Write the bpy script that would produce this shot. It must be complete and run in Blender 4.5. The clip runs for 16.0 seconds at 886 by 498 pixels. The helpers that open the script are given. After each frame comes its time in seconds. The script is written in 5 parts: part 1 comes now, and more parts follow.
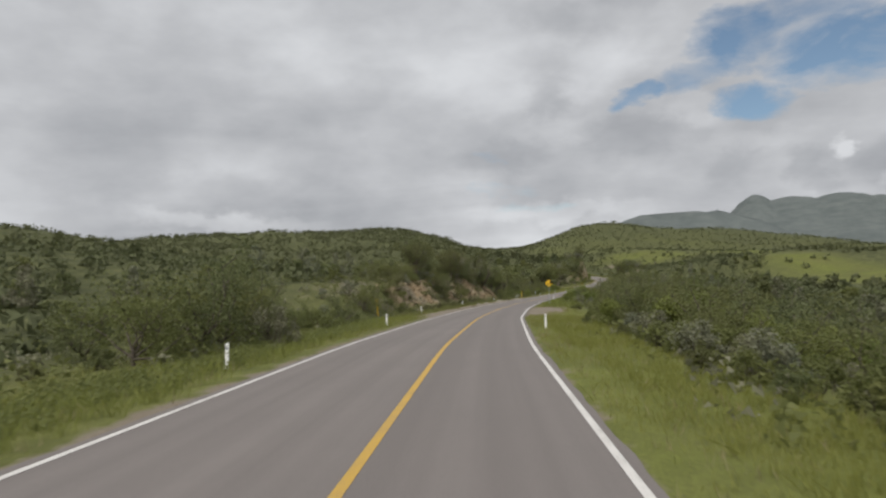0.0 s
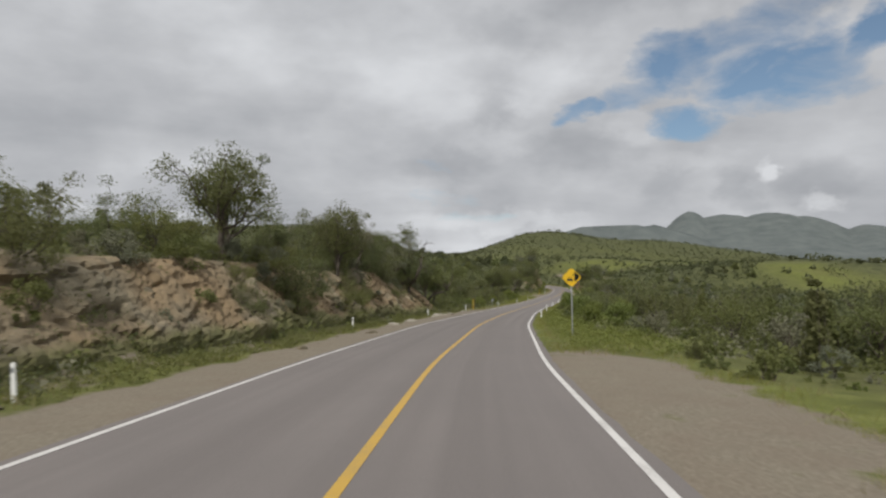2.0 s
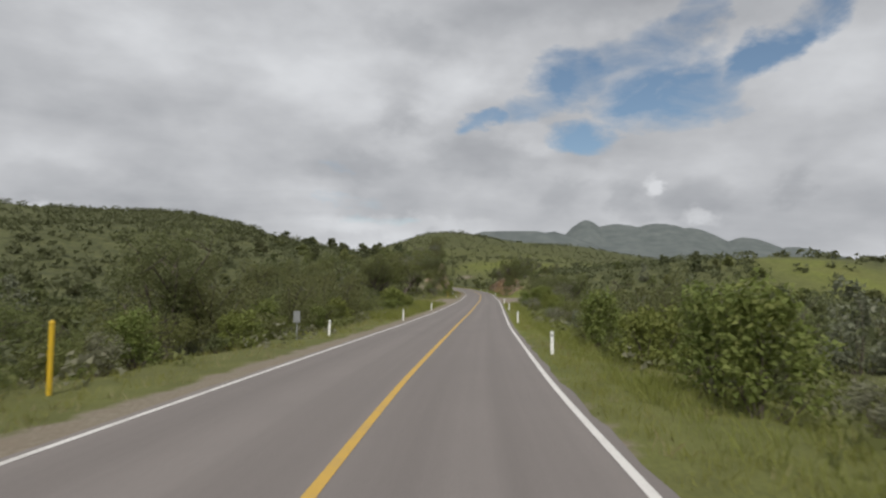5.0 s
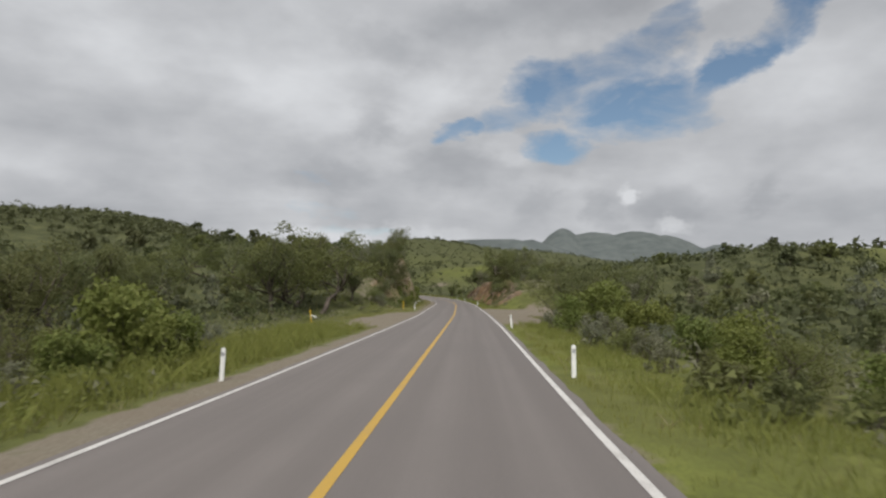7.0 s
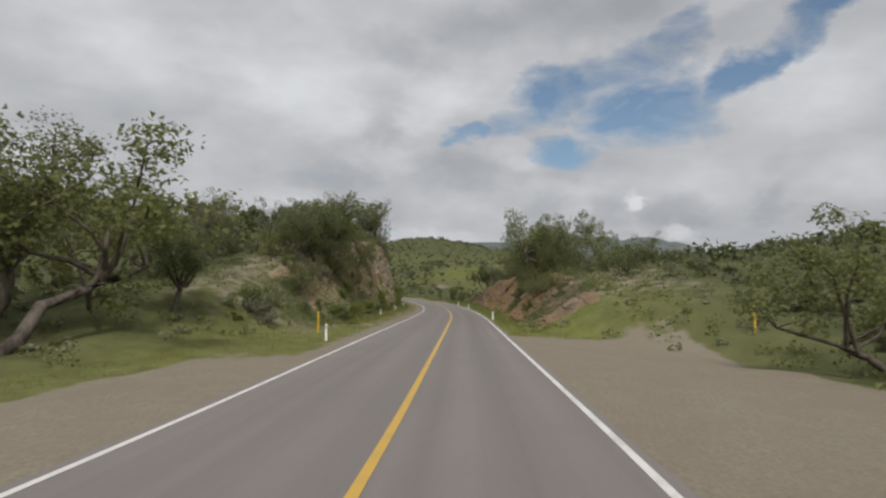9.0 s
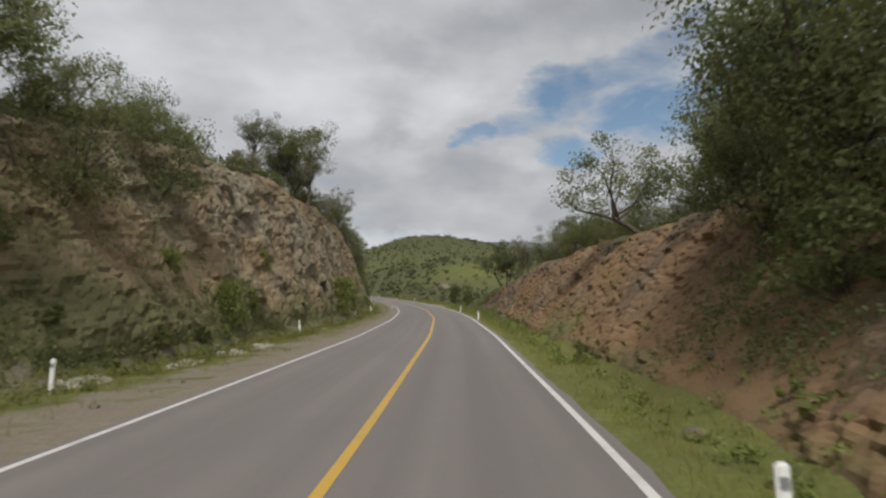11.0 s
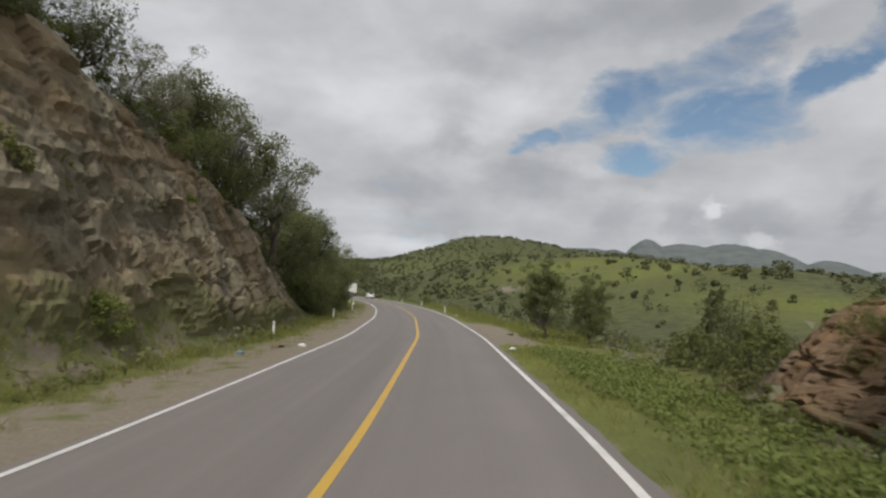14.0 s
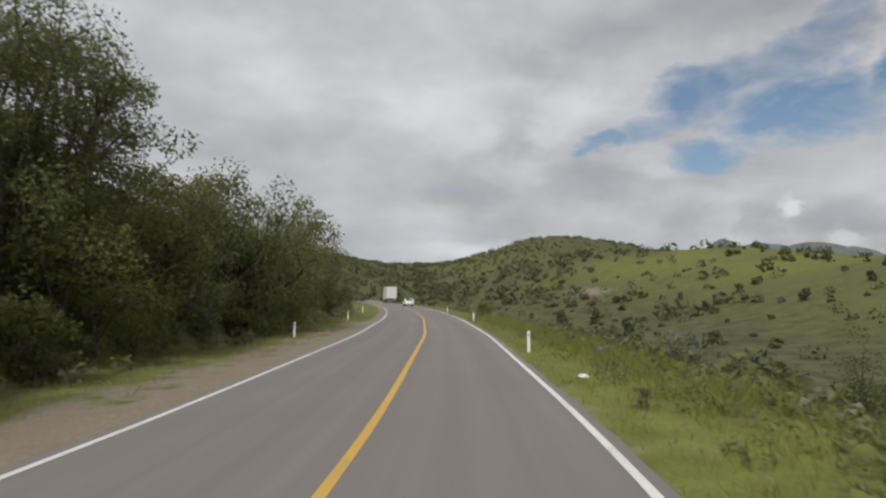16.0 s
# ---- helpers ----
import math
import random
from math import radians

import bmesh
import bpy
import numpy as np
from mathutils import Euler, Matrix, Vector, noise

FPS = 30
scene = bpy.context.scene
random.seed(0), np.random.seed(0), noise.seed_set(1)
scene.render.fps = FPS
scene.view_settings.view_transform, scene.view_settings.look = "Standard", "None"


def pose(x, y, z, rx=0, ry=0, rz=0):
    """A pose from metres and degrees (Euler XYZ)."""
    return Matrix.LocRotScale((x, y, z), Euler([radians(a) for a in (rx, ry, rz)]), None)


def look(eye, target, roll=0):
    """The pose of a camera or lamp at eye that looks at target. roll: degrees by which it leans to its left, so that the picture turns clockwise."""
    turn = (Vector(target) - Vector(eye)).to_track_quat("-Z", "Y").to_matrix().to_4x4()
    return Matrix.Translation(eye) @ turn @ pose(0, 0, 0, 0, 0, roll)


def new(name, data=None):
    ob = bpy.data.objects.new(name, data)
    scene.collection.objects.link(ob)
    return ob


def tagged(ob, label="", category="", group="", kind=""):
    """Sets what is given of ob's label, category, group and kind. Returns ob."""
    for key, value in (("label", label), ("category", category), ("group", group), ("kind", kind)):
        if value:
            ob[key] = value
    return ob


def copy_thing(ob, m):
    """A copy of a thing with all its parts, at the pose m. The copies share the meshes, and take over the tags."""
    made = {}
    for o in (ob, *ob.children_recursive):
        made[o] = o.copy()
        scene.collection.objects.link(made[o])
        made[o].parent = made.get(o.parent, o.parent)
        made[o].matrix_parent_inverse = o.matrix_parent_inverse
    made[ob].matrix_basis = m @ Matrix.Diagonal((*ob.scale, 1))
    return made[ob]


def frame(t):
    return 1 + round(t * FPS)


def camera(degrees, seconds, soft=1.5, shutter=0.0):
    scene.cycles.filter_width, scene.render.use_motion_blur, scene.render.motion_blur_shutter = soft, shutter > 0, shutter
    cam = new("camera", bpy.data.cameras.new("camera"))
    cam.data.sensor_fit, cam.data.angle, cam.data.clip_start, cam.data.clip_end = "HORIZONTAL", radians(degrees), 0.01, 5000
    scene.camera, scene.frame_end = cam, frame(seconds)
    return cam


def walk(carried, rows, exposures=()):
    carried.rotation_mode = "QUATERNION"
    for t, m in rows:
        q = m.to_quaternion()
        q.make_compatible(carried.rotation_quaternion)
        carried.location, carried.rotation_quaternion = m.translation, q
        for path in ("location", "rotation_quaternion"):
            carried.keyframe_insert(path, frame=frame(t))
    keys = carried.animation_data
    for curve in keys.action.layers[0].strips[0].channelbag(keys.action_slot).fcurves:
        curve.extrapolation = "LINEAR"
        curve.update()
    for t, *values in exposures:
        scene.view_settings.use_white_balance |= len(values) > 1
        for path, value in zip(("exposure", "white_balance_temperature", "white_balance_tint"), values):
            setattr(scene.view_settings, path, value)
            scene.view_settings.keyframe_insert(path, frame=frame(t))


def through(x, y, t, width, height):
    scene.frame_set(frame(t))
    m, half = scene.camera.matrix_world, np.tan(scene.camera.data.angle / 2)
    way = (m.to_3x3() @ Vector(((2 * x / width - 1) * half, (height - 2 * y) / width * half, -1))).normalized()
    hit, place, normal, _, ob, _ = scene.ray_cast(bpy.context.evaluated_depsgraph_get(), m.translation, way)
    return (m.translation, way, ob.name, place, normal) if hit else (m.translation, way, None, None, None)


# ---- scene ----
cam = camera(70.0, 16.0, soft=2.4, shutter=0.1)

# seconds, x, y, z, yaw (to the left of +y), pitch, lean to the left
PATH = [
    (0.0, 0.00, 0.00, 2.00, 0.85, 2.79, -2.22),
    (0.5, 0.54, 13.98, 1.62, -0.26, 2.97, -2.02),
    (1.0, 1.35, 27.90, 1.29, -1.48, 3.15, -1.67),
    (1.5, 2.48, 41.77, 0.97, -2.87, 3.11, -0.98),
    (2.0, 4.03, 55.57, 0.67, -4.49, 3.28, -0.57),
    (2.5, 5.97, 69.30, 0.41, -6.13, 3.37, -0.38),
    (3.0, 8.27, 82.91, 0.15, -7.89, 3.40, -0.19),
    (3.5, 10.94, 96.39, -0.07, -9.48, 3.57, 0.34),
    (4.0, 13.96, 109.74, -0.30, -11.10, 3.38, 0.66),
    (4.5, 17.30, 122.99, -0.55, -12.40, 3.44, 0.63),
    (5.0, 20.91, 136.17, -0.76, -13.37, 3.61, 0.34),
    (5.5, 24.72, 149.30, -0.94, -14.10, 3.79, -0.02),
    (6.0, 28.69, 162.40, -1.07, -14.68, 3.99, -0.32),
    (6.5, 32.79, 175.45, -1.14, -15.21, 4.26, -0.42),
    (7.0, 36.99, 188.47, -1.15, -15.49, 4.49, -0.19),
    (7.5, 41.17, 201.45, -1.09, -15.29, 4.91, 0.51),
    (8.0, 45.30, 214.42, -0.97, -15.03, 4.93, 1.28),
    (8.5, 49.36, 227.40, -0.86, -14.95, 4.81, 1.26),
    (9.0, 53.42, 240.38, -0.77, -14.99, 4.78, 0.82),
    (9.5, 57.51, 253.36, -0.69, -15.04, 4.79, 0.31),
    (10.0, 61.61, 266.34, -0.60, -14.99, 4.82, -0.04),
    (10.5, 65.66, 279.28, -0.51, -14.75, 4.82, -0.06),
    (11.0, 69.59, 292.14, -0.41, -14.23, 4.90, 0.22),
    (11.5, 73.33, 304.85, -0.29, -13.57, 4.94, 0.62),
    (12.0, 76.87, 317.43, -0.18, -12.83, 4.93, 0.82),
    (12.5, 80.18, 329.89, -0.05, -11.95, 5.08, 1.05),
    (13.0, 83.23, 342.24, 0.11, -10.80, 5.22, 1.56),
    (13.5, 85.98, 354.50, 0.30, -9.80, 5.34, 1.81),
    (14.0, 88.43, 366.71, 0.50, -8.75, 5.36, 1.69),
    (14.5, 90.64, 378.89, 0.68, -7.33, 5.23, 1.20),
    (15.0, 92.60, 391.09, 0.86, -5.72, 5.33, 0.65),
    (15.5, 94.24, 403.31, 1.09, -4.18, 5.66, 0.68),
    (16.0, 95.56, 415.55, 1.37, -2.92, 5.78, 0.98),
]


def aim(x, y, z, yaw, pitch, lean):
    a, b = radians(yaw), radians(pitch)
    way = Vector((-math.sin(a) * math.cos(b), math.cos(a) * math.cos(b), math.sin(b)))
    eye = Vector((x, y, z))
    return look(eye, eye + way * 10, lean)


walk(cam, [(row[0], aim(*row[1:])) for row in PATH], [(0.0, 0.0, 6280, 10), (16.0, 0.0, 6280, 10)])

# ---- world and light ----
SUN_ELEVATION, SUN_TURN = radians(52), radians(200)

world = bpy.data.worlds.new("sky")
scene.world = world
world.use_nodes = True
wn, wl = world.node_tree.nodes, world.node_tree.links
wn.clear()


def wnode(kind, **values):
    n = wn.new(kind)
    for key, value in values.items():
        n.inputs[key].default_value = value
    return n


def wmath(op, a, b=None, clamp=False):
    n = wn.new("ShaderNodeMath")
    n.operation, n.use_clamp = op, clamp
    for i, v in enumerate((a, b)):
        if v is None:
            continue
        if isinstance(v, (int, float)):
            n.inputs[i].default_value = v
        else:
            wl.new(v, n.inputs[i])
    return n.outputs[0]


def wramp(value, stops):
    n = wn.new("ShaderNodeValToRGB")
    wl.new(value, n.inputs[0])
    r = n.color_ramp
    while len(r.elements) < len(stops):
        r.elements.new(0.5)
    for e, (p, c) in zip(r.elements, stops):
        e.position, e.color = p, (*c, 1)
    return n.outputs[0]


coord = wn.new("ShaderNodeTexCoord").outputs["Generated"]
split = wn.new("ShaderNodeSeparateXYZ")
wl.new(coord, split.inputs[0])
dx, dy, dz = split.outputs
low = wmath("MAXIMUM", wmath("ADD", dz, 0.13), 0.03)
flat = wn.new("ShaderNodeCombineXYZ")
wl.new(wmath("DIVIDE", dx, low), flat.inputs[0])
wl.new(wmath("DIVIDE", dy, low), flat.inputs[1])


def wnoise(scale, detail, rough, offset, stretch=(1, 1, 1), distortion=0.0):
    m = wn.new("ShaderNodeMapping")
    m.inputs["Location"].default_value, m.inputs["Scale"].default_value = offset, stretch
    wl.new(flat.outputs[0], m.inputs[0])
    n = wnode("ShaderNodeTexNoise", Scale=scale, Detail=detail, Roughness=rough, Distortion=distortion)
    wl.new(m.outputs[0], n.inputs["Vector"])
    return n.outputs["Fac"]


def wvec(op, a, b, scale=None):
    n = wn.new("ShaderNodeVectorMath")
    n.operation = op
    for i, v in enumerate((a, b)):
        if isinstance(v, tuple):
            n.inputs[i].default_value = v
        elif v is not None:
            wl.new(v, n.inputs[i])
    if scale is not None:
        n.inputs["Scale"].default_value = scale
    return n.outputs[0]


def puffs(scale, detail, rough, offset, tall=2.4, distortion=0.0, out="Fac"):
    m = wn.new("ShaderNodeMapping")
    m.inputs["Location"].default_value, m.inputs["Scale"].default_value = offset, (1, 1, tall)
    wl.new(coord, m.inputs[0])
    n = wnode("ShaderNodeTexNoise", Scale=scale, Detail=detail, Roughness=rough, Distortion=distortion)
    wl.new(m.outputs[0], n.inputs["Vector"])
    return n.outputs[out]


# bearing to the right of +y and height above the horizon, in degrees, with a ragged shift
bearing = wn.new("ShaderNodeCombineXYZ")
wl.new(wmath("DEGREES", wmath("ARCTAN2", dx, dy)), bearing.inputs[0])
wl.new(wmath("DEGREES", wmath("ARCSINE", dz)), bearing.inputs[1])
ragged = wvec("SUBTRACT", puffs(7.0, 7, 0.6, (0.3, 2.0, 4.0), 2.0, 0.0, "Color"), (0.5, 0.5, 0.5))
shifted = wvec("ADD", bearing.outputs[0], wvec("MULTIPLY", ragged, (9.0, 5.0, 0.0)))
billow = wvec("SUBTRACT", puffs(16.0, 6, 0.55, (5.3, 1.0, 2.0), 1.6, 0.0, "Color"), (0.5, 0.5, 0.5))
puffed = wvec("ADD", bearing.outputs[0], wvec("MULTIPLY", billow, (6.0, 4.5, 0.0)))


def blob(where, right, up, wide, tall, turn=0.0, first=1.0, last=0.0):
    """1 inside an oval patch of the sky, fading to 0 at its rim."""
    m = wn.new("ShaderNodeMapping")
    m.vector_type = "TEXTURE"
    m.inputs["Location"].default_value, m.inputs["Rotation"].default_value, m.inputs["Scale"].default_value = (right, up, 0), (0, 0, radians(turn)), (wide, tall, 1)
    wl.new(where, m.inputs[0])
    n = wn.new("ShaderNodeVectorMath")
    n.operation = "LENGTH"
    wl.new(m.outputs[0], n.inputs[0])
    near = wn.new("ShaderNodeMapRange")
    near.interpolation_type = "SMOOTHSTEP"
    wl.new(n.outputs["Value"], near.inputs["Value"])
    near.inputs["From Min"].default_value, near.inputs["From Max"].default_value = first, last
    return near.outputs[0]


sky = wn.new("ShaderNodeTexSky")
sky.sky_type, sky.sun_disc = "NISHITA", False
sky.sun_elevation, sky.sun_rotation = SUN_ELEVATION, SUN_TURN
sky.dust_density, sky.ozone_density = 0.6, 1.5
blue = wnode("ShaderNodeMix")
blue.data_type, blue.blend_type = "RGBA", "MULTIPLY"
blue.inputs["Factor"].default_value = 1.0
wl.new(sky.outputs[0], blue.inputs["A"])
blue.inputs["B"].default_value = (0.1, 0.096, 0.087, 1)

# broad banks of cloud and their folds
bank = puffs(2.6, 4, 0.45, (3.1, 0.4, 0), 2.0)
fold = puffs(6.5, 7, 0.5, (8.0, 2.0, 1), 1.9)
streak = wnoise(0.8, 6, 0.55, (3.1, 0.4, 0), (0.6, 1.0, 1), 0.3)
grey = wmath("ADD", wmath("MULTIPLY", bank, 0.3), wmath("ADD", wmath("MULTIPLY", fold, 0.4), wmath("MULTIPLY", streak, 0.3)))
# darker puffs and bright billows: bearing, height, breadth, height, turn, strength
for right, up, wide, tall, turned, much in (
        (8.9, 15.6, 2.6, 2.3, 0, -0.075), (17.0, 11.8, 6.2, 2.6, 4, -0.075), (4.5, 10.8, 5.0, 2.0, 0, -0.06), (30.0, 7.6, 2.0, 1.9, 0, -0.1), (35.2, 7.4, 3.6, 2.6, 0, -0.1), (42.0, 8.2, 1.9, 1.6, 0, -0.08),
        (23.5, 8.0, 3.0, 2.0, 20, -0.06), (9.3, 22.3, 4.5, 1.7, -15, -0.06), (17.5, 24.0, 5, 2.5, 0, -0.05), (28, 25, 12, 3.0, 0, -0.085), (44, 23, 7, 3, 20, -0.1), (36, 21.5, 5, 1.6, 10, -0.06), (-20, 8, 14, 2.0, -3, -0.05), (-14, 18, 12, 5, 0, -0.04),
        (21.5, 13.4, 3.4, 1.9, -12, 0.1), (13.5, 17.8, 5.0, 3.0, 10, 0.08), (9.5, 13.0, 4, 1.6, 0, 0.05), (31.9, 9.2, 0.8, 1.1, 30, 0.16), (35.6, 5.8, 1.8, 0.8, -10, 0.16), (44.0, 14.5, 7, 3.2, 35, 0.03),
        (10, 5.8, 9, 1.1, 0, 0.09), (-20, 5.6, 9, 1.0, -6, 0.1), (4, 17, 6, 4, 0, 0.04), (26, 10.3, 5, 1.2, 0, 0.05)):
    patch = wmath("MULTIPLY", blob(puffed, right, up, wide, tall, turned, 1.15, 0.35), much)
    grey = wmath("ADD", grey, patch)
cloud = wramp(grey, [(0.32, (0.345, 0.35, 0.362)), (0.42, (0.433, 0.436, 0.444)), (0.51, (0.52, 0.52, 0.524)), (0.65, (0.685, 0.685, 0.685))])
# the clear gap between the clouds, with a veil across it
gap = blob(shifted, 33.0, 16.6, 9.0, 3.4, -4, 1.3, 0.3)
for right, up, wide, tall, turned, much in (
        (25.5, 18.2, 5.5, 3.2, 8, 0.95), (40.5, 18.8, 7.5, 2.3, 40, 1.0), (47, 24.0, 8, 2.6, 40, 0.95), (26.3, 13.6, 4.0, 1.7, -10, 0.9), (17.3, 15.4, 3.4, 1.1, 4, 0.85), (36, 22.8, 4.5, 2.6, 30, 0.75),
        (31, 20.0, 9, 3.2, 5, 0.74), (22, 16.3, 5, 1.8, 10, 0.7), (4.6, 8.0, 6, 1.0, 0, 0.42), (8.0, 6.4, 5, 0.7, 3, 0.5), (5.0, 11.6, 4, 1.4, 0, 0.36), (52, 29, 8, 3.5, 40, 0.9)):
    gap = wmath("MAXIMUM", gap, wmath("MULTIPLY", blob(shifted, right, up, wide, tall, turned, 1.3, 0.3), much))
veil = wmath("ADD", puffs(9.0, 8, 0.6, (1.0, 5.0, 2), 2.2, 0.4), wmath("MULTIPLY", blob(puffed, 34.5, 19.3, 3.6, 1.5, 20, 1.1, 0.2), 0.16))
clear = wmath("MULTIPLY", wmath("SUBTRACT", wmath("SUBTRACT", wmath("MULTIPLY", gap, 1.25), wmath("MULTIPLY", veil, 1.5)), -0.3), 1.35, True)
dome = wn.new("ShaderNodeMix")
dome.data_type = "RGBA"
wl.new(clear, dome.inputs["Factor"])
wl.new(cloud, dome.inputs["A"])
wl.new(blue.outputs["Result"], dome.inputs["B"])
back = wnode("ShaderNodeBackground", Strength=1.0)
wl.new(dome.outputs["Result"], back.inputs[0])
wout = wn.new("ShaderNodeOutputWorld")
wl.new(back.outputs[0], wout.inputs[0])

lamp = bpy.data.lights.new("sun", "SUN")
lamp.energy, lamp.angle, lamp.color = 3.0, radians(12), (1.0, 0.95, 0.87)
sun = new("sun", lamp)
sun.matrix_basis = look((0, 0, 60), (-math.sin(SUN_TURN) * 40, -math.cos(SUN_TURN) * 40, 60 - 40 * math.tan(SUN_ELEVATION)))
scene.view_settings.exposure = 0.0

# ---- materials ----


class Shade:
    """A node material in the making."""

    def __init__(self, name, rough=0.9, spec=0.25, metal=0.0):
        self.m = bpy.data.materials.new(name)
        self.m.use_nodes = True
        self.n, self.l = self.m.node_tree.nodes, self.m.node_tree.links
        self.b = self.n["Principled BSDF"]
        self.b.inputs["Roughness"].default_value = rough
        self.b.inputs["Specular IOR Level"].default_value = spec
        self.b.inputs["Metallic"].default_value = metal
        self.at = self.n.new("ShaderNodeTexCoord").outputs["Object"]

    def noise(self, scale, detail=4.0, rough=0.55, stretch=None, where=None):
        v = where or self.at
        if stretch:
            m = self.n.new("ShaderNodeMapping")
            m.inputs["Scale"].default_value = stretch
            self.l.new(v, m.inputs[0])
            v = m.outputs[0]
        t = self.n.new("ShaderNodeTexNoise")
        t.inputs["Scale"].default_value, t.inputs["Detail"].default_value, t.inputs["Roughness"].default_value = scale, detail, rough
        self.l.new(v, t.inputs["Vector"])
        return t.outputs["Fac"]

    def cells(self, scale, feature="F1", out="Distance", stretch=None, where=None):
        v = where or self.at
        if stretch:
            m = self.n.new("ShaderNodeMapping")
            m.inputs["Scale"].default_value = stretch
            self.l.new(v, m.inputs[0])
            v = m.outputs[0]
        t = self.n.new("ShaderNodeTexVoronoi")
        t.feature = feature
        t.inputs["Scale"].default_value = scale
        self.l.new(v, t.inputs["Vector"])
        return t.outputs[out]

    def ramp(self, value, *stops):
        r = self.n.new("ShaderNodeValToRGB")
        self.l.new(value, r.inputs[0])
        c = r.color_ramp
        while len(c.elements) < len(stops):
            c.elements.new(0.5)
        for e, (p, col) in zip(c.elements, stops):
            e.position = p
            e.color = (*col, 1) if isinstance(col, tuple) else (col, col, col, 1)
        return r.outputs[0]

    def mix(self, fac, a, b, blend="MIX"):
        x = self.n.new("ShaderNodeMix")
        x.data_type, x.blend_type = "RGBA", blend
        for key, v in (("Factor", fac), ("A", a), ("B", b)):
            if isinstance(v, (int, float)):
                x.inputs[key].default_value = v
            elif isinstance(v, tuple):
                x.inputs[key].default_value = (*v, 1)
            else:
                self.l.new(v, x.inputs[key])
        return x.outputs["Result"]

    def math(self, op, a, b=0.0, clamp=False):
        x = self.n.new("ShaderNodeMath")
        x.operation, x.use_clamp = op, clamp
        for i, v in enumerate((a, b)):
            if isinstance(v, (int, float)):
                x.inputs[i].default_value = v
            else:
                self.l.new(v, x.inputs[i])
        return x.outputs[0]

    def attr(self, name):
        a = self.n.new("ShaderNodeAttribute")
        a.attribute_name = name
        return a.outputs["Fac"]

    def attr_vector(self, name):
        a = self.n.new("ShaderNodeAttribute")
        a.attribute_name = name
        return a.outputs["Vector"]

    def island(self):
        return self.n.new("ShaderNodeNewGeometry").outputs["Random Per Island"]

    def object_random(self):
        return self.n.new("ShaderNodeObjectInfo").outputs["Random"]

    def colour(self, v):
        if isinstance(v, tuple):
            self.b.inputs["Base Color"].default_value = (*v, 1)
        else:
            self.l.new(v, self.b.inputs["Base Color"])
        return self

    def bump(self, height, strength=0.4, distance=0.02):
        b = self.n.new("ShaderNodeBump")
        b.inputs["Strength"].default_value, b.inputs["Distance"].default_value = strength, distance
        self.l.new(height, b.inputs["Height"])
        self.l.new(b.outputs[0], self.b.inputs["Normal"])
        return self


def leaf_shade(name, dark, mid, light, through=0.4):
    s = Shade(name, 0.65, 0.2)
    soft_dark = tuple(0.55 * a + 0.45 * b for a, b in zip(dark, mid))
    soft_light = tuple(0.6 * a + 0.4 * b for a, b in zip(light, mid))
    tone = s.ramp(s.island(), (0.0, soft_dark), (0.45, mid), (1.0, soft_light))
    varied = s.mix(s.math("MULTIPLY", s.object_random(), 0.4), tone, (mid[0] * 1.25, mid[1] * 0.95, mid[2] * 0.8))
    s.colour(varied)
    t = s.n.new("ShaderNodeBsdfTranslucent")
    s.l.new(varied, t.inputs[0])
    x = s.n.new("ShaderNodeMixShader")
    x.inputs[0].default_value = through
    s.l.new(s.b.outputs[0], x.inputs[1])
    s.l.new(t.outputs[0], x.inputs[2])
    s.l.new(x.outputs[0], s.n["Material Output"].inputs["Surface"])
    return s.m


LEAF_OAK = leaf_shade("oak_leaf", (0.085, 0.102, 0.046), (0.147, 0.17, 0.072), (0.243, 0.264, 0.13), 0.5)
LEAF_BUSH = leaf_shade("bush_leaf", (0.092, 0.112, 0.038), (0.162, 0.19, 0.07), (0.262, 0.285, 0.12), 0.5)
LEAF_BRIGHT = leaf_shade("fresh_leaf", (0.1, 0.13, 0.035), (0.175, 0.22, 0.06), (0.28, 0.292, 0.105))
LEAF_GREY = leaf_shade("grey_leaf", (0.114, 0.129, 0.083), (0.193, 0.211, 0.140), (0.307, 0.306, 0.233))
LEAF_RUST = leaf_shade("rust_leaf", (0.105, 0.092, 0.054), (0.18, 0.155, 0.088), (0.26, 0.22, 0.125))
LEAF_FAR = leaf_shade("far_leaf", (0.070, 0.085, 0.045), (0.107, 0.125, 0.062), (0.158, 0.180, 0.090))
GRASS = leaf_shade("grass_blade", (0.13, 0.15, 0.038), (0.205, 0.228, 0.058), (0.3, 0.31, 0.105), 0.35)
STRAW = leaf_shade("dry_grass_blade", (0.18, 0.16, 0.08), (0.27, 0.245, 0.13), (0.38, 0.35, 0.21), 0.3)

s = Shade("bark", 0.95, 0.1)
s.colour(s.ramp(s.noise(6, 6, 0.6, (1, 1, 0.25)), (0.3, (0.05, 0.04, 0.032)), (0.7, (0.17, 0.145, 0.12)))).bump(s.noise(14, 4, 0.6, (1, 1, 0.2)), 0.7, 0.03)
BARK = s.m

